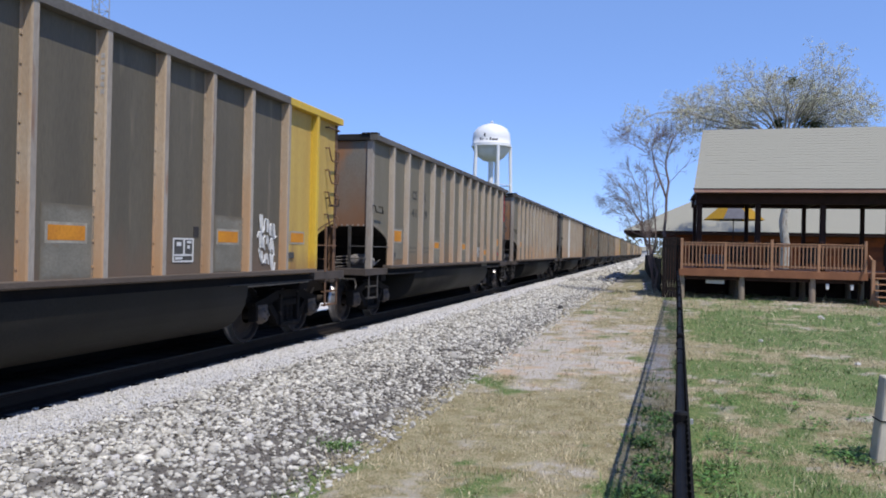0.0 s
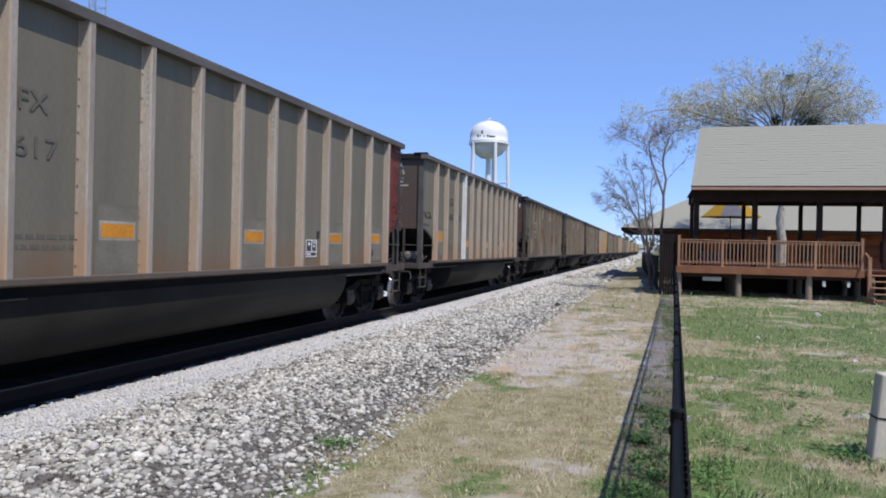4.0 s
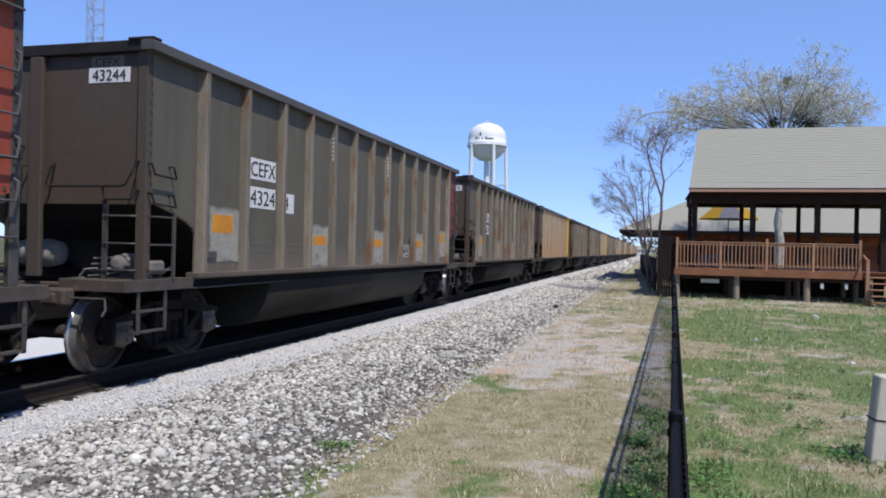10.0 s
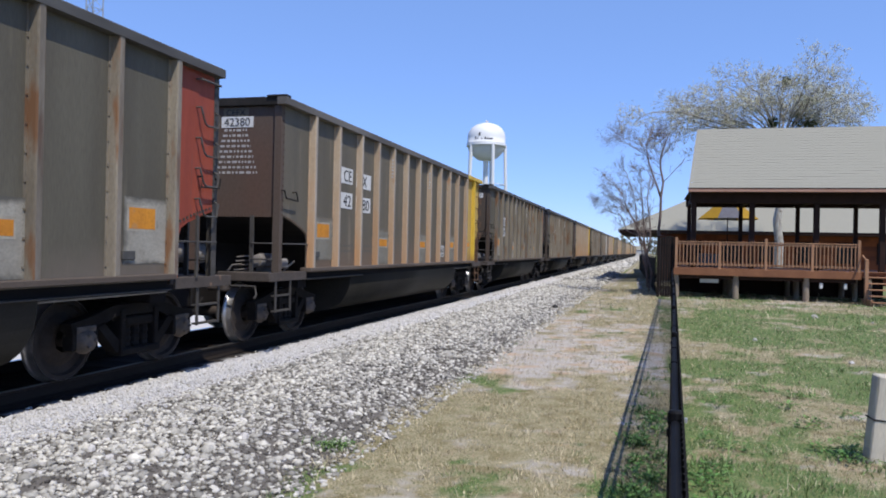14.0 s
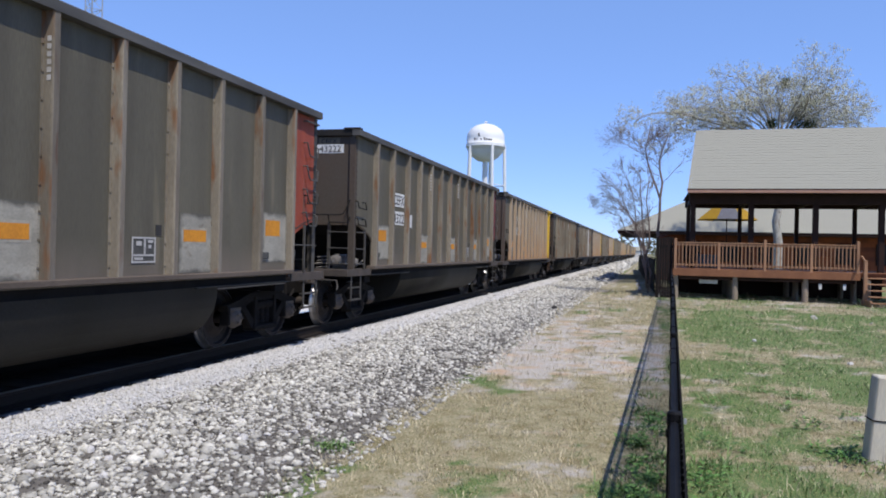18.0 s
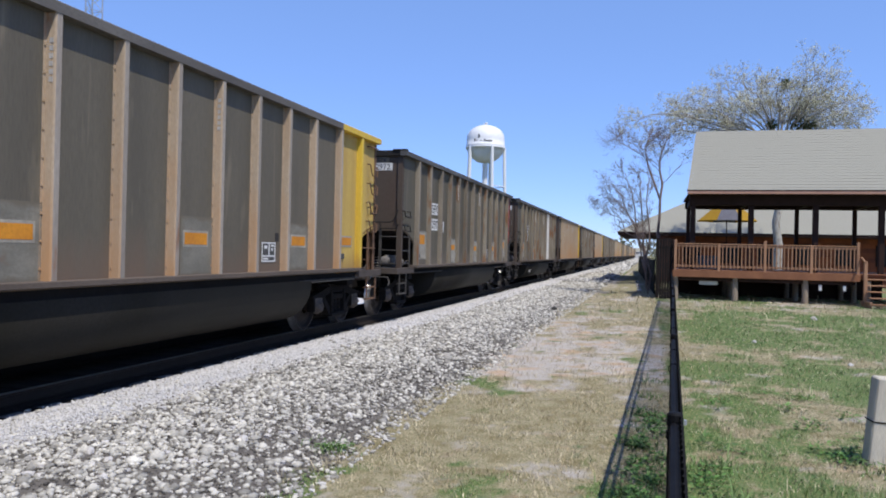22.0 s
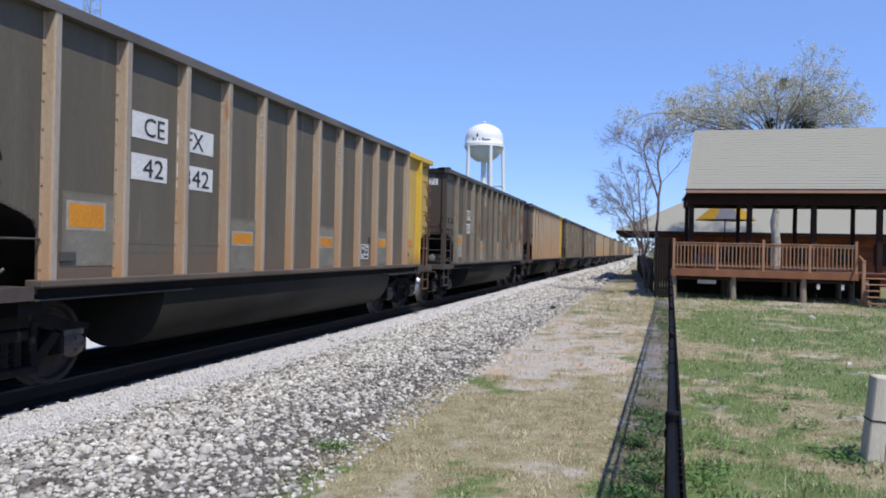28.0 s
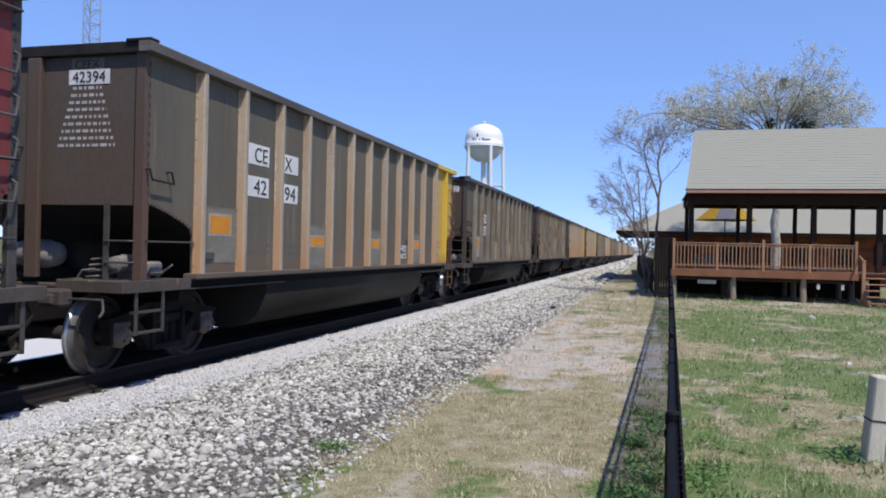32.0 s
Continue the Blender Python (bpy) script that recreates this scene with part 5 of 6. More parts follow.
    # lamps and boxes under the deck
    for x in (6.33, 7.18):
        part("junction_box", Shape().box(x - 0.055, x + 0.055, PY0 + 0.05, PY0 + 0.12, 0.62, 0.83, 0.01), M_WHITE, pv)
    part("white_board", Shape().box(1.95, 2.65, PY0 + 0.3, PY0 + 0.34, 0.70, 0.86, 0.008), M_WHITE, pv)
    # steps with a handrail beside the deck
    st = part("stairs", Shape().box(7.72, 7.8, 30.6, PY0, 0.05, 0.3, 0.01), M_RAILW, pv)
    for k in range(5):
        part("tread", Shape().box(7.75, 10.2, 30.45 + 0.28 * k, 30.74 + 0.28 * k, 0.20 + 0.22 * k, 0.24 + 0.22 * k, 0.006), M_RAILW, st)
    part("newel_post", Shape().box(7.66, 7.78, 31.2, 31.31, 0, 1.78, 0.01), M_RAILW, st)
    part("handrail", Shape().tube([(7.72, 31.2, 1.70), (7.72, PY0, DECK + 0.62)], 0.04, 6), M_RAILW, st)


build_pavilion()

# blue-grey crate seen through the balusters
single("storage_bench", Shape().box(2.0, 2.75, 33.6, 34.1, DECK, DECK + 0.5, 0.02).box(1.97, 2.78, 33.57, 34.13, DECK + 0.5, DECK + 0.56, 0.02), mat("blue_grey_plastic", (0.10, 0.13, 0.14), (0.08, 0.1, 0.11)), "blue-grey storage bench on the deck", "bench")

# --- patio umbrella ---
def build_umbrella():
    gold, grey = mat("gold_canvas", (0.36, 0.21, 0.012), (0.30, 0.17, 0.012), 3), mat("grey_canvas", (0.13, 0.13, 0.15), (0.10, 0.10, 0.12), 3)
    cx, cy, top, rim, r = 3.70, 40.5, 4.75, 3.60, 1.50
    um = thing("patio_umbrella", (cx, cy, 0), "gold and grey patio umbrella, open", "umbrella")
    part("pole", Shape().tube([(0, 0, 0.06), (0, 0, top + 0.05)], 0.025, 8), M_BEAM, um)
    part("base", Shape().lathe([(0.3, 0.0), (0.28, 0.06), (0.06, 0.10)], (0, 0, 0.06), "z", 16), M_BLACK, um)
    for k in range(8):
        a, b = 0.7854 * k + 0.39, 0.7854 * (k + 1) + 0.39
        p, q = (r * math.cos(a), r * math.sin(a), rim), (r * math.cos(b), r * math.sin(b), rim)
        m = ((p[0] + q[0]) / 2, (p[1] + q[1]) / 2, rim + 0.015)
        h1, h2 = tuple(c * 0.5 for c in p[:2]) + (rim + 0.62,), tuple(c * 0.5 for c in q[:2]) + (rim + 0.62,)
        t = (0, 0, top)
        v = [p, m, q, h1, h2, t]
        w = [(x, y, z - 0.008) for x, y, z in v]
        s = Shape().add(v + w, [(0, 1, 3), (1, 4, 3), (1, 2, 4), (3, 4, 5), (9, 7, 6), (9, 10, 7), (10, 8, 7), (11, 10, 9), (0, 6, 7, 1), (1, 7, 8, 2)])
        part("canopy_panel", s, grey if k % 4 == 1 else gold, um)
    for k in range(8):
        a = 0.7854 * k + 0.39
        part("rib", Shape().tube([(0, 0, top - 0.03), (r * math.cos(a), r * math.sin(a), rim - 0.012)], 0.008, 5), M_BLACK, um)


build_umbrella()

# --- depot building behind ---
M_BOARD = mat("red_brown_siding", (0.30, 0.085, 0.032), (0.13, 0.042, 0.024), 0.5, 0.8, 0.0, 0.1, (2, 2, 0.4), (0.50, 0.19, 0.05), 0.64)
M_GLASS = mat("dark_window_glass", (0.02, 0.022, 0.025), (0.02, 0.02, 0.022), 1, 0.1)


def build_depot():
    dp = thing("depot_building", (0, 0, 0), "low depot building with red-brown siding and grey hip roof", "building")
    x0, x1, y0, y1, ze = -0.9, 34.0, 52.0, 66.0, 3.28
    part("wall", Shape().box(x0 + 1.5, x1, y0 + 1.3, y1 - 1.3, 0, ze - 0.05, 0.02), M_BOARD, dp)
    part("eave", Shape().box(x0 - 1.15, x1 + 1, y0 - 0.3, y1 + 0.3, ze - 0.14, ze + 0.06, 0.02), M_BEAM, dp)
    rz = 7.6
    v = [(x0 - 1.2, y0 - 0.35, ze + 0.062), (x1 + 1.05, y0 - 0.35, ze + 0.062), (x1 + 1.05, y1 + 0.35, ze + 0.062), (x0 - 1.2, y1 + 0.35, ze + 0.062), (x0 + 7.5, 59, rz), (x1 - 7, 59, rz)]
    part("hip_roof", Shape().add(v, [(0, 1, 5, 4), (1, 2, 5), (2, 3, 4, 5), (3, 0, 4), (3, 2, 1, 0)]), M_SHINGLE, dp, "grey shingle hip roof")
    for k in range(9):
        x = 2.2 + 2.3 * k
        w = part("window", Shape().box(x, x + 1.1, y0 + 1.24, y0 + 1.32, 1.4, 2.75), M_BEAM, dp)
        part("pane", Shape().box(x + 0.07, x + 1.03, y0 + 1.22, y0 + 1.238, 1.47, 2.68), M_GLASS, w)
    for k in range(10):
        part("siding_board", Shape().box(x0 + 1.49, x1, y0 + 1.275, y0 + 1.298, 0.15 + 0.3 * k, 0.43 + 0.3 * k), M_BOARD, dp)


build_depot()

# --- dark screens at the fence's end ---
M_SCREEN = mat("black_windscreen_cloth", (0.022, 0.024, 0.022), (0.014, 0.015, 0.014), 2, 0.9, 0.0, 0.2)
M_DARKW = mat("dark_weathered_boards", (0.026, 0.02, 0.018), (0.016, 0.013, 0.012), 2, 0.9, 0.0, 0.2, (3, 3, 0.4), rnd=0.25)


def build_screens():
    sc = thing("board_screen", (0, 0, 0), "dark weathered board screen beside the deck", "screen")
    for k in range(7):
        part("board", Shape().box(0.30 + 0.10 * k, 0.39 + 0.10 * k, 32.0, 32.03, 0.0, 2.52 + 0.03 * math.sin(5.0 * k), 0.004), M_DARKW, sc)
    part("frame_rail", Shape().box(0.28, 1.0, 32.032, 32.08, 0.4, 0.5).box(0.28, 1.0, 32.032, 32.08, 2.1, 2.2), M_DARKW, sc)
    for k in range(5):
        part("board", Shape().box(0.27, 0.30, 32.0 + 0.3 * k, 32.28 + 0.3 * k, 0.0, 2.50, 0.004), M_DARKW, sc)
    wf = thing("windscreen_fence", (0, 0, 0), "fence hung with black windscreen cloth beside the track", "fence")
    a, b = Vector((0.25, 35.5, 0)), Vector((-1.1, 86.0, 0))
    n = 18
    for k in range(n):
        p, q = a.lerp(b, k / n), a.lerp(b, (k + 1) / n)
        h = 1.62
        d = Vector((0.02, 0, 0))
        v = [p, q, q + Vector((0, 0, h)), p + Vector((0, 0, h - 0.03 * (k % 2)))]
        v = [u + d for u in v] + [u - d for u in v]
        part("cloth_panel", Shape().add(v, [(0, 1, 2, 3), (7, 6, 5, 4), (3, 2, 6, 7), (0, 3, 7, 4), (1, 5, 6, 2)]), M_SCREEN, wf)
        part("post", Shape().tube([p, p + Vector((0, 0, 1.7))], 0.03, 6), M_FENCE, wf)


build_screens()

# --- leaning timber post and loose stones ---
def build_post():
    m = mat("silvered_timber", (0.70, 0.64, 0.51), (0.50, 0.455, 0.37), 2, 0.9, 0.0, 0.45, (7, 7, 0.5), (0.20, 0.17, 0.135), 0.62)
    po = thing("timber_post", pose(1.915, 7.543, 0, 3, 4, 9), "short silvered split timber post leaning in the grass", "post")
    part("post", Shape().box(0, 0.15, 0, 0.15, -0.1, 0.80, 0.012), m, po)
    part("post", Shape().box(0.156, 0.30, 0.01, 0.155, -0.1, 0.82, 0.012), m, po)
    part("wire_band", Shape().box(-0.006, 0.306, -0.006, 0.161, 0.40, 0.412), M_BLACK, po)


build_post()
for x, y, r in ((4.66, 24.2, 0.10), (5.9, 23.2, 0.06), (2.2, 17.5, 0.07), (3.4, 14.6, 0.05), (-0.4, 38, 0.16), (-0.5, 41, 0.15), (-0.55, 44, 0.15), (-0.7, 50, 0.18)):
    rng = np.random.default_rng(int(100 * x + 7000))
    single("pale_rock", mesh_of("pale_rock", crushed(rng, 1)[0] * r, ICO_F.tolist(), M_STONE1), None, "small pale rock lying on the ground", "rock", "pale rocks", at=(x, y, ground_z(x, y) + r * 0.3))
rng = np.random.default_rng(3)
single("dark_rock", mesh_of("dark_rock", crushed(rng, 1)[0] * 0.16, ICO_F.tolist(), mat("dark_rock", (0.06, 0.055, 0.05))), None, "dark lump of rock at the ballast's foot", "rock", at=(-2.86, 24.2, ground_z(-2.86, 24.2) + 0.04))

# --- water tower ---
def build_water_tower():
    white = mat("white_tank_paint", (0.80, 0.80, 0.79), (0.74, 0.74, 0.73), 0.15, 0.5)
    wt = thing("water_tower", (-53.7, 250, -0.6), "white elevated water tower on slender legs", "water tower")
    R, rim, top = 6.35, 36.6, 44.6
    prof = [(0.5, 31.8), (2.6, 32.2), (4.6, 33.6), (5.8, 35.2), (R, rim), (R + 0.25, rim), (R + 0.25, rim + 0.5), (R, rim + 0.5), (R, 39.6), (6.1, 41.2), (5.1, 42.8), (3.4, 43.9), (1.5, 44.5), (0.2, top)]
    part("tank", Shape().lathe(prof, (0, 0, 0), "z", 40), white, wt, smooth=True)
    part("vent", Shape().lathe([(0.4, top - 0.1), (0.4, top + 0.5), (0.7, top + 0.6), (0.1, top + 0.9)], (0, 0, 0), "z", 12), white, wt)
    part("riser", Shape().lathe([(0.9, 0), (0.9, 32.2)], (0, 0, 0), "z", 12), white, wt)
    for k in range(5):
        a = 1.2566 * k + 5.28
        c, s = math.cos(a), math.sin(a)
        part("leg", Shape().tube([(R * 1.18 * c, R * 1.18 * s, 0), (R * 0.99 * c, R * 0.99 * s, rim + 0.4)], 0.55, 10), white, wt)
        b = a + 1.2566
        for z in (12.0, 24.0):
            part("strut", Shape().tube([(R * 1.1 * c, R * 1.1 * s, z), (R * 1.1 * math.cos(b), R * 1.1 * math.sin(b), z)], 0.14, 6), white, wt)
    part("balcony_rail", Shape().lathe([(R + 0.22, rim + 0.5), (R + 0.22, rim + 1.0), (R + 0.26, rim + 1.0), (R + 0.26, rim + 0.5)], (0, 0, 0), "z", 40), white, wt)
    # painted words, too far off to read
    ink = mat("dark_tank_lettering", (0.05, 0.05, 0.06), (0.08, 0.08, 0.09), 1, 0.6)
    for a, w, h, z in ((-1.95, 0.5, 0.8, 38.5), (-1.82, 0.35, 0.5, 38.5), (-1.72, 0.5, 1.1, 39.5), (-1.60, 0.35, 0.5, 38.4), (-1.42, 0.5, 0.85, 38.3), (-1.30, 0.6, 0.55, 38.3), (-1.19, 0.6, 0.55, 38.3), (-1.08, 0.6, 0.55, 38.3)):
        part("lettering_bar", Shape().box(-w / 2, w / 2, -0.02, 0.02, 0, h), ink, wt, at=pose((R + 0.03) * math.cos(a), (R + 0.03) * math.sin(a), z, 0, 0, math.degrees(a) + 90))


build_water_tower()

# --- lattice mast beyond the train ---
def build_mast():
    steel = mat("galvanised_lattice", (0.45, 0.47, 0.5), (0.38, 0.4, 0.43), 2, 0.45, 0.5)
    ms = thing("lattice_mast", (-37.9, 45, 0), "tall galvanised three-legged lattice radio mast", "mast")
    w = 0.62
    legs = [(w * math.cos(a), w * math.sin(a)) for a in (0.3, 2.394, 4.489)]
    for x, y in legs:
        part("leg", Shape().tube([(x, y, 0), (x, y, 45)], 0.05, 6), steel, ms)
    for k in range(45):
        s = Shape()
        for i in range(3):
            p, q = legs[i], legs[(i + 1) % 3]
            s.tube([(*p, k), (*q, k + 1)], 0.022, 4).tube([(*p, k), (*q, k)], 0.022, 4)
        part("bracing", s, steel, ms)


build_mast()

# --- trees ---
M_BARK = mat("pale_bark", (0.50, 0.47, 0.42), (0.32, 0.29, 0.25), 3, 0.9, 0.0, 0.3, (2, 2, 0.9), (0.10, 0.085, 0.07), 0.58)
M_TWIG = mat("grey_brown_twigs", (0.246, 0.189, 0.167), (0.145, 0.109, 0.097), 3, 0.9)
M_PALETWIG = mat("pale_grey_twigs", (0.48, 0.44, 0.39), (0.28, 0.25, 0.22), 1.2, 0.9)
M_BUD = mat("pale_spring_buds", (0.524, 0.525, 0.378), (0.369, 0.366, 0.252), 3, 0.8, island=0.35)
M_MISTLE = mat("dark_mistletoe", (0.05, 0.065, 0.02), (0.035, 0.05, 0.018), 5, 0.7, island=0.3)


def branch(rng, start, way, length, bend, lift, n=4):
    """A crooked branch as points: bend is how far it wanders, lift how it turns up or down."""
    pts, d = [Vector(start)], Vector(way).normalized()
    for k in range(n):
        d = (d + Vector((rng.uniform(-1, 1), rng.uniform(-1, 1), rng.uniform(-1, 1))) * bend + Vector((0, 0, lift))).normalized()
        pts.append(pts[-1] + d * (length / n))
    return pts


def along(pts, t):
    """The point and the direction at share t of a path."""
    q = min(len(pts) - 1.001, t * (len(pts) - 1))
    i = int(q)
    return pts[i].lerp(pts[i + 1], q - i), (pts[i + 1] - pts[i]).normalized()


def sideways(rng, d, turn):
    """A direction leaning away from d by about turn (1 is 45 degrees)."""
    u = Vector((rng.gauss(0, 1), rng.gauss(0, 1), rng.gauss(0, 1)))
    u = (u - d * u.dot(d)).normalized()
    return (d + u * turn).normalized()


def leaf_cloud(points, rng, per, jitter, size, material, name):
    v, f = [], []
    for p in points:
        for _ in range(per):
            c = p + Vector((rng.gauss(0, jitter), rng.gauss(0, jitter), rng.gauss(0, jitter)))
            u = Vector((rng.uniform(-1, 1), rng.uniform(-1, 1), rng.uniform(-1, 1))).normalized()
            w = u.orthogonal().normalized()
            s = size * rng.uniform(0.5, 1.3)
            k = len(v)
            v += [c - u * s, c + w * s * 0.5, c + u * s, c - w * s * 0.5]
            f.append((k, k + 1, k + 2, k + 3))
    return mesh_of(name, v, f, material)


def build_tree(name, base, label, seed, stems, levels, bark, twig, buds_per=0, bud_size=0.0, jitter=0.12):
    """stems: (points, thick, thin). levels: for branches, their branches and so on (how many, length, spread, lift, from share)."""
    rng = random.Random(seed)
    tr = thing(name, base, label, "tree")
    limbs, twigs, tips = Shape(), Shape(), []
    now = []
    for pts, r0, r1 in stems:
        pts = [Vector(p) for p in pts]
        # soften the path between its turning points
        fine = [pts[0]]
        for p, q in zip(pts, pts[1:]):
            for k in (0.5, 1.0):
                fine.append(p.lerp(q, k) + Vector((rng.uniform(-1, 1), rng.uniform(-1, 1), rng.uniform(-1, 1))) * 0.075 * (q - p).length)
        limbs.tube(fine, r0, 8, r1)
        if r1 < 0.1:
            now.append((fine, r1))
    for level, (many, length, spread, lift, first) in enumerate(levels):
        last = level == len(levels) - 1
        after = []
        for pts, r in now:
            for k in range(many):
                t = first + (1.0 - first) * (k + rng.random()) / many
                p, d = along(pts, t)
                own = length * rng.uniform(0.55, 1.25) * (1.15 - 0.4 * t)
                path = branch(rng, p, sideways(rng, d, spread * rng.uniform(0.6, 1.2)), own, 0.22, lift, 4 if level < 2 else 3)
                thick = max(0.005, r * (0.75 if level == 0 else 0.6))
                (limbs if level == 0 else twigs).tube(path, thick, 5 if level == 0 else 3, thick * 0.5)
                after.append((path, thick * 0.6))
                if last:
                    tips += path[1:]
        now = after
    part("trunk", limbs, bark, tr, smooth=True)
    part("crown", twigs, twig, tr, "haze of fine bare twigs", kind="stuff")
    if buds_per:
        part("bud_haze", leaf_cloud(tips, rng, buds_per, jitter, bud_size, M_BUD, "bud_haze"), None, tr, "pale yellow-green opening buds", kind="stuff")
    return tr


def crown_limbs(seed, many, left, right, low, high, start):
    """Arching limbs from the trunk's fork out to a wide, lopsided dome."""
    rng = random.Random(seed)
    out = []
    for k in range(many):
        a = math.pi * (0.02 + 0.96 * (k + 0.5 * rng.random()) / many)
        c = math.cos(a)
        reach = (right if c > 0 else left) * c * rng.uniform(0.72, 0.86)
        top = low + (high - low) * math.sin(a) ** 0.8 * rng.uniform(0.62, 0.86)
        depth = rng.uniform(-0.75, 0.75) * 4.5 * math.sin(a)
        z0 = start + 0.5 * rng.random()
        out.append(([(0, 0, z0), (reach * 0.28, depth * 0.3, z0 + (top - z0) * 0.5), (reach * 0.64, depth * 0.7, z0 + (top - z0) * 0.86), (reach, depth, top)], 0.062 * rng.uniform(0.7, 1.2), 0.016))
    return out


shade_stems = [([(0, 0, -0.1), (0.06, 0, 2.5), (-0.05, 0, 5.0), (0, 0, 7.6)], 0.27, 0.16)] + crown_limbs(5, 24, 7.6, 4.9, 8.9, 12.4, 7.5)
shade_stems += [([(0, 0, 7.4), (-2.4, -0.4, 8.9), (-5.2, -0.9, 9.7), (-7.0, -1.0, 9.9), (-8.0, -1.0, 9.2)], 0.06, 0.014), ([(0, 0, 7.2), (-2.8, 0.6, 8.5), (-5.4, 0.9, 9.3), (-6.6, 1.0, 8.5)], 0.055, 0.014)]
big = build_tree("shade_tree", (6.9, 46, 0), "large bare tree with opening pale buds and mistletoe", 11, shade_stems,
                 [(10, 1.6, 1.25, 0.02, 0.24), (6, 0.8, 1.1, 0.0, 0.2), (6, 0.4, 1.0, -0.04, 0.15)], M_BARK, M_PALETWIG, 1, 0.055, 0.05)
rng_m = random.Random(4)
for x, z, r in ((0.17, 11.45, 0.34), (0.95, 9.2, 0.5), (1.5, 9.05, 0.4), (-0.5, 9.2, 0.3)):
    part("mistletoe", leaf_cloud([Vector((x, -0.3, z))] * 60, rng_m, 4, r * 0.5, 0.09, M_MISTLE, "mistletoe"), None, big, "dark green mistletoe clump", kind="stuff")
build_tree("slender_tree", (0.44, 36.0, 0), "tall slender bare tree behind the board screen", 29, [
    ([(0, 0, -0.1), (0.0, 0, 2.9), (-0.01, 0, 4.4), (-0.05, 0.1, 5.7), (-0.01, 0.1, 6.6), (0.24, 0.1, 7.1)], 0.075, 0.022),
    ([(-0.01, 0, 4.3), (-0.43, 0, 5.45), (-0.76, -0.1, 6.5), (-0.55, -0.1, 7.2)], 0.05, 0.018),
    ([(-0.76, -0.1, 6.3), (-1.3, -0.1, 6.65), (-1.85, 0, 6.9)], 0.02, 0.01)],
    [(14, 1.35, 1.3, 0.03, 0.50), (6, 0.6, 0.9, 0.02, 0.2), (4, 0.28, 0.8, 0.0, 0.2)], M_TWIG, M_TWIG)
build_tree("small_tree", (-0.05, 35.2, 0), "small bare multi-stemmed tree at the fence's end", 23, [
    ([(0, 0, -0.1), (0.03, 0, 1.8), (0.04, 0.1, 3.1), (0.0, 0.1, 5.2)], 0.055, 0.018),
    ([(-0.03, 0, 0.3), (-0.1, 0, 1.8), (-0.6, -0.1, 3.1), (-1.28, -0.2, 4.5), (-1.6, -0.2, 5.0)], 0.045, 0.014),
    ([(0, 0, 0.6), (-0.15, 0.1, 2.2), (-0.28, 0.2, 4.1), (-0.45, 0.2, 5.4)], 0.045, 0.014),
    ([(-0.05, 0, 0.8), (-0.5, 0.1, 2.4), (-1.3, 0.1, 3.4), (-2.0, 0.1, 3.8)], 0.035, 0.012),
    ([(-0.05, 0, 1.0), (-0.4, 0, 2.7), (-1.0, 0, 3.9), (-1.5, 0, 4.3), (-2.1, 0, 4.4)], 0.03, 0.011),
    ([(-0.05, 0, 1.2), (-0.5, 0.2, 3.0), (-0.85, 0.3, 4.6), (-1.05, 0.3, 5.6)], 0.035, 0.012)],
    [(11, 0.95, 0.85, 0.03, 0.30), (7, 0.5, 0.85, 0.01, 0.2), (5, 0.26, 0.8, 0.0, 0.2)], M_TWIG, M_TWIG)

# --- far woods and sheds down the line ---
M_WOODS = mat("far_bare_woods", (0.16, 0.15, 0.11), (0.10, 0.11, 0.07), 0.3, 0.9, island=0.35)


def build_woods():
    rng = random.Random(31)
    pts = []
    for k in range(420):
        y = rng.uniform(420, 900)
        x = rng.uniform(-40, 420) if rng.random() < 0.8 else rng.uniform(-420, -40)
        h = rng.uniform(6, 13)
        for _ in range(7):
            pts.append(Vector((x + rng.gauss(0, 2.5), y, h * rng.random() ** 0.7)))
    tagged(new("far_woods", leaf_cloud(pts, rng, 5, 1.6, 1.7, M_WOODS, "far_woods")), "hazy bare woods along the horizon", "woods", kind="stuff")


build_woods()
sh_white = mat("white_metal_siding", (0.7, 0.7, 0.68), (0.62, 0.62, 0.6), 1, 0.6)
shed = thing("far_shed", (-5.0, 330, 0), "small white shed far down the line", "building")
part("wall", Shape().box(-4, 4, -3, 3, 0, 3.0, 0.05), sh_white, shed)
part("roof", Shape().prism([(-3.4, 2.98), (3.4, 2.98), (0, 4.6)], "x", -4.3, 4.3), M_SHINGLE, shed)

# --- grass ---
M_DRY = mat("dry_straw_blades", (0.62, 0.54, 0.38), (0.36, 0.30, 0.18), 3, 0.8, island=0.6)
M_LIVE = mat("green_grass_blades", (0.178, 0.265, 0.092), (0.119, 0.189, 0.063), 3, 0.7, island=0.55)


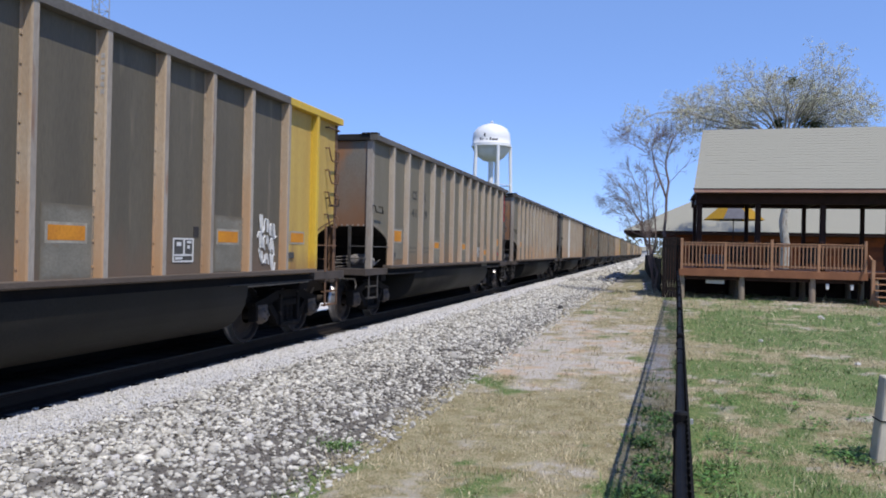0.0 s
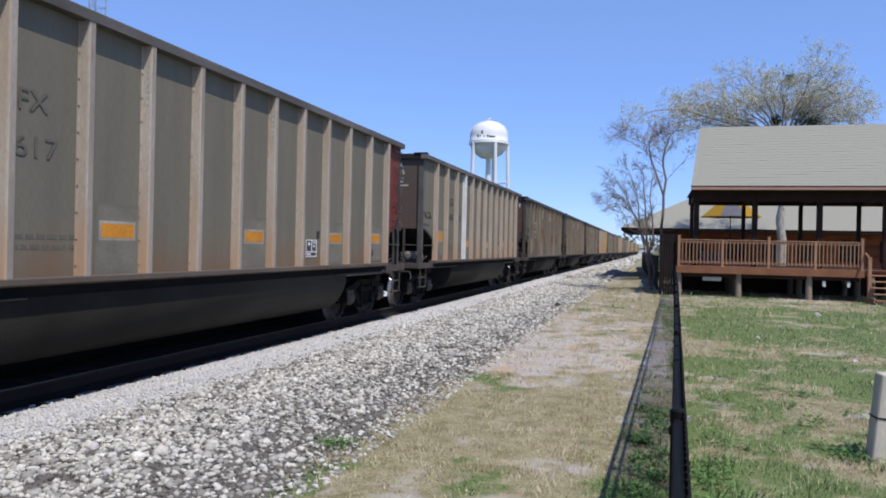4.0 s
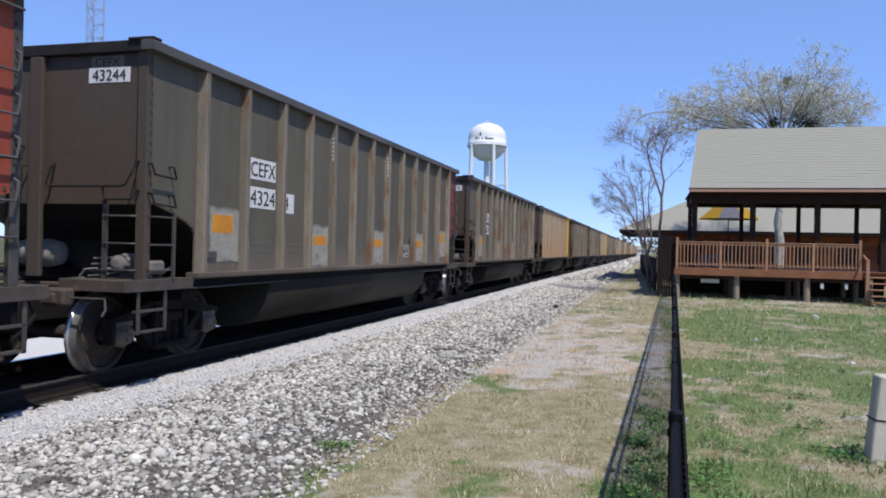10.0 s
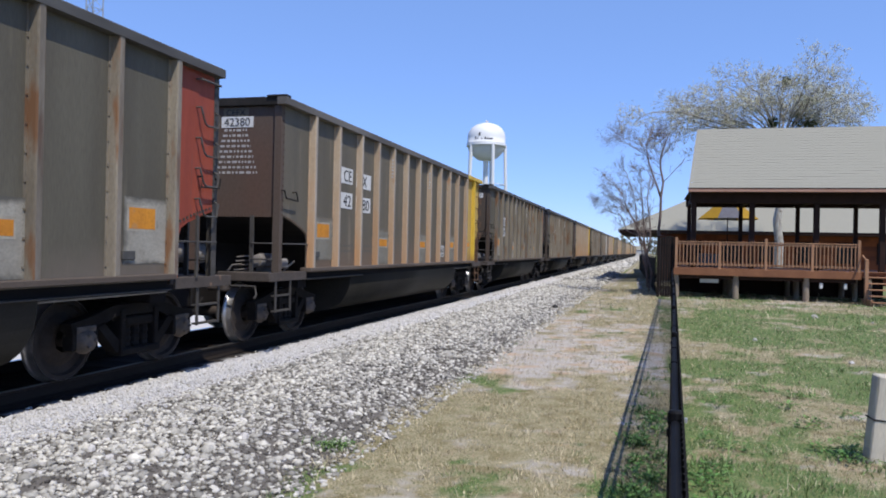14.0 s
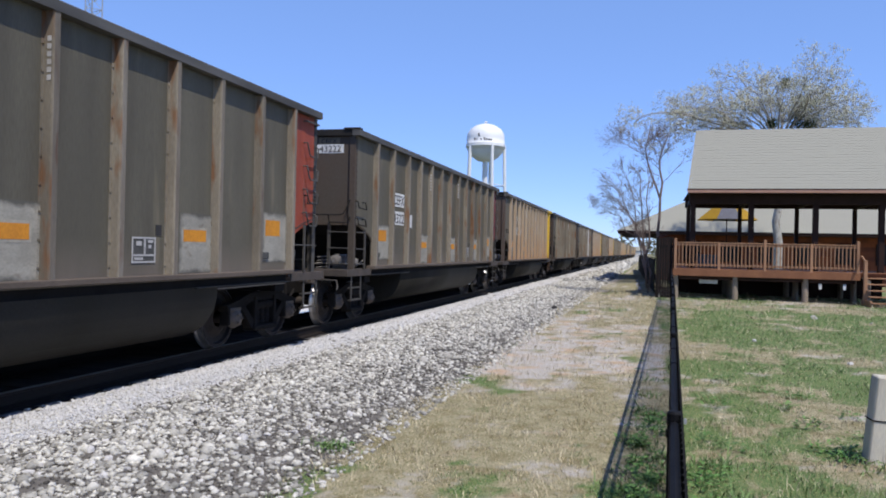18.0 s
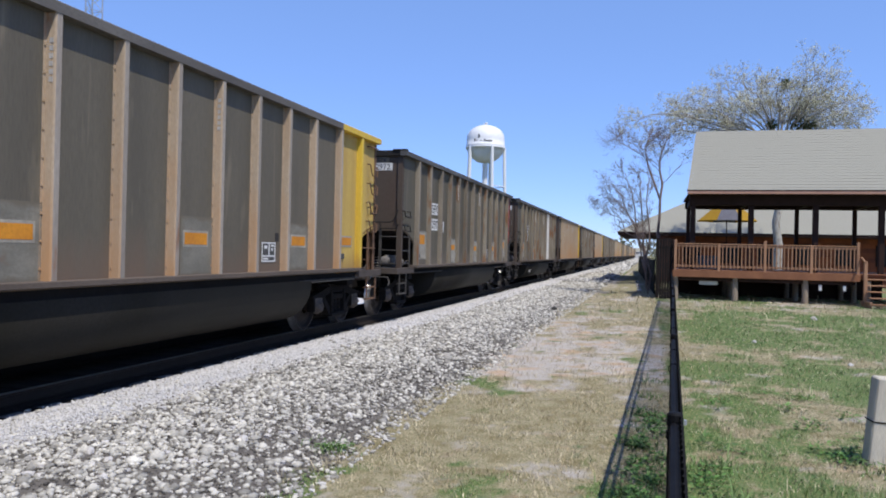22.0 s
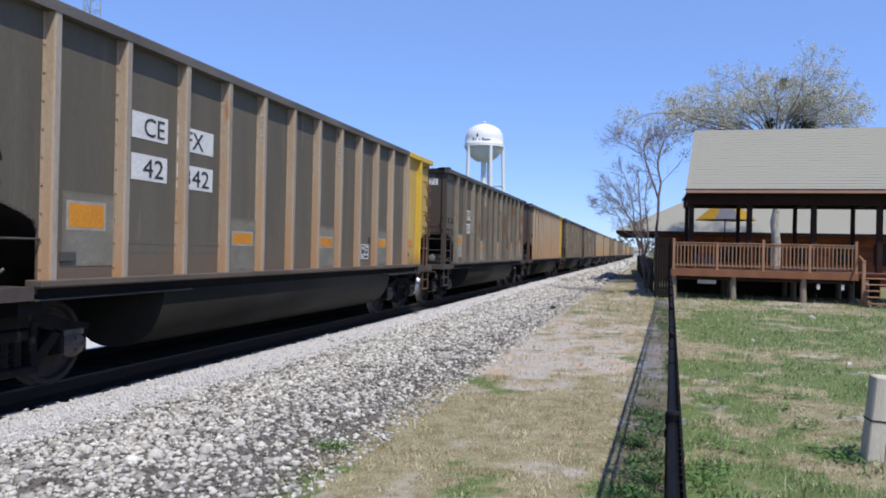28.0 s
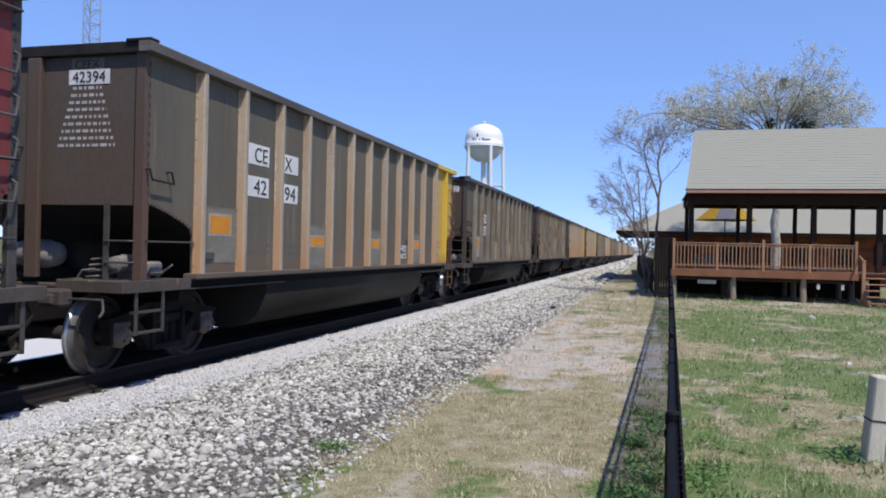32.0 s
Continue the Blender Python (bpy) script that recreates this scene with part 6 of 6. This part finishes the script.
def build_grass():
    rng = np.random.default_rng(17)
    sets = {"dry": [], "live": []}
    for n, x0, x1, y0, y1, s in ((78000, -3.0, 4.6, 3.6, 11, 0.85), (52000, -3.0, 9.0, 11, 22, 1.2), (16000, -2.9, 11.0, 22, 38, 1.9), (12000, -2.6, 9.0, -12, 3.6, 1.7)):
        xy = np.stack([rng.uniform(x0, x1, n), rng.uniform(y0, y1, n)], 1)
        u = rng.random(n)
        for (x, y), q in zip(xy, u):
            st, g, b = patches(x, y)
            if st > 0.6 or (b > 0.5 and q < 0.6):
                continue
            if q < g * 0.75:
                sets["live"].append((x, y, s))
            elif q > 0.25:
                sets["dry"].append((x, y, s))
    # a weed at the ballast's edge and tufts by the fence
    for cx, cy, r, n in ((-2.72, 6.45, 0.10, 260), (0.5, 7.0, 0.16, 200), (2.0, 7.3, 0.2, 160), (0.8, 5.4, 0.12, 160), (0.75, 6.0, 0.2, 160), *[(fence_x(q) - 0.22 + 0.1 * math.sin(9 * q), q, 0.11, 90) for q in (4.6, 5.1, 5.5, 6.0, 6.4, 7.0, 7.5, 8.3, 9.0, 10.2, 11.5)]):
        for _ in range(n):
            sets["live"].append((cx + rng.normal(0, r), cy + rng.normal(0, r), 1.5))
    for key, material, h in (("dry", M_DRY, 0.045), ("live", M_LIVE, 0.05)):
        p = np.array(sets[key])
        n = len(p)
        z = np.array([ground_z(x, y) for x, y, _ in p]) - 0.005
        a = rng.uniform(0, 6.283, n)
        tuft = np.array([fbm(x, y, 2.2, 33) for x, y, _ in p])
        hh = h * p[:, 2] * rng.lognormal(-0.2, 0.4, n) * np.clip(0.85 + 1.3 * tuft, 0.35, 2.4)
        w = 0.0035 * p[:, 2] ** 1.3
        lean = rng.normal(0, 0.65, (n, 2)) * hh[:, None]
        base = np.stack([p[:, 0], p[:, 1], z], 1)
        side = np.stack([np.cos(a) * w, np.sin(a) * w, np.zeros(n)], 1)
        mid = base + np.stack([lean[:, 0] * 0.35, lean[:, 1] * 0.35, hh * 0.6], 1)
        tip = base + np.stack([lean[:, 0], lean[:, 1], hh], 1)
        v = np.stack([base - side, base + side, mid + side * 0.7, mid - side * 0.7, tip], 1).reshape(-1, 3)
        k = 5 * np.arange(n)
        quads = np.stack([k, k + 1, k + 2, k + 3], 1)
        tris = np.stack([k + 3, k + 2, k + 4], 1)
        me = bpy.data.meshes.new(key + "_grass")
        me.vertices.add(5 * n)
        me.vertices.foreach_set("co", v.reshape(-1))
        me.loops.add(7 * n)
        me.loops.foreach_set("vertex_index", np.concatenate([quads, tris], 1).reshape(-1))
        me.polygons.add(2 * n)
        me.polygons.foreach_set("loop_start", np.stack([7 * np.arange(n), 7 * np.arange(n) + 4], 1).reshape(-1))
        me.materials.append(material)
        me.update()
        me.validate()
        tagged(new(key + "_grass", me), "short dry straw-coloured grass" if key == "dry" else "patchy short green grass and weeds", "grass", kind="stuff")


build_grass()


# --- broad-leaved weeds along the fence ---
def build_weeds():
    m = mat("weed_leaves", (0.14, 0.27, 0.065), (0.08, 0.17, 0.04), 3, 0.6, island=0.5)
    rng = random.Random(8)
    spots = [(fence_x(y) - 0.06 - 0.30 * rng.random(), y, 0.08) for y in [4.1 + 0.17 * k + rng.uniform(-0.2, 0.2) for k in range(30)]]
    spots += [(fence_x(y) + 0.15 + 0.4 * rng.random(), y, 0.12) for y in [4.2 + 0.22 * k + rng.uniform(-0.2, 0.2) for k in range(13)]]
    spots += [(rng.uniform(0.5, 3.4), rng.uniform(7.2, 12.0), 0.12) for k in range(24)]
    spots += [(-2.72, 6.45, 0.08), (1.75, 7.55, 0.14), (1.6, 7.9, 0.12)]
    v, f = [], []
    for x, y, r in spots:
        for _ in range(46):
            a, q = rng.uniform(0, 6.283), abs(rng.gauss(0, r))
            u = Vector((math.cos(a), math.sin(a), 0))
            w = Vector((-u.y, u.x, 0))
            s = rng.uniform(0.015, 0.036)
            b = u * q + Vector((x, y, ground_z(x, y) + rng.uniform(0.006, 0.07)))
            up, k = rng.uniform(-0.2, 0.7), len(v)
            v += [b, b + u * s + w * s * 0.5 + Vector((0, 0, up * s + 0.004)), b + u * s * 2 + Vector((0, 0, up * s * 1.2)), b + u * s - w * s * 0.5 + Vector((0, 0, up * s + 0.004)), b + u * s + Vector((0, 0, up * s - 0.003))]
            f += [(k, k + 4, k + 1), (k + 1, k + 4, k + 2), (k + 2, k + 4, k + 3), (k + 3, k + 4, k)]
    single("weeds", mesh_of("weeds", v, f, m), None, "low broad-leaved green weeds beside the black fence", "weeds", kind="stuff")


build_weeds()
build_ballast()


# --- the train rolls towards the camera and past it ---
def motions():
    for j, (car, sets) in CARS.items():
        walk(car, [(t, Matrix.Translation((TRACK_X, corner(j, t), RAIL_Z))) for t in range(0, 33, 4)])
        for w in sets:
            home = w.matrix_basis.copy()
            rows = []
            for k in range(401):
                t = 0.08 * k
                rows.append((t, home @ Matrix.Rotation((14.64 - corner(0, t)) / 0.457, 4, "X")))
            walk(w, rows)


motions()
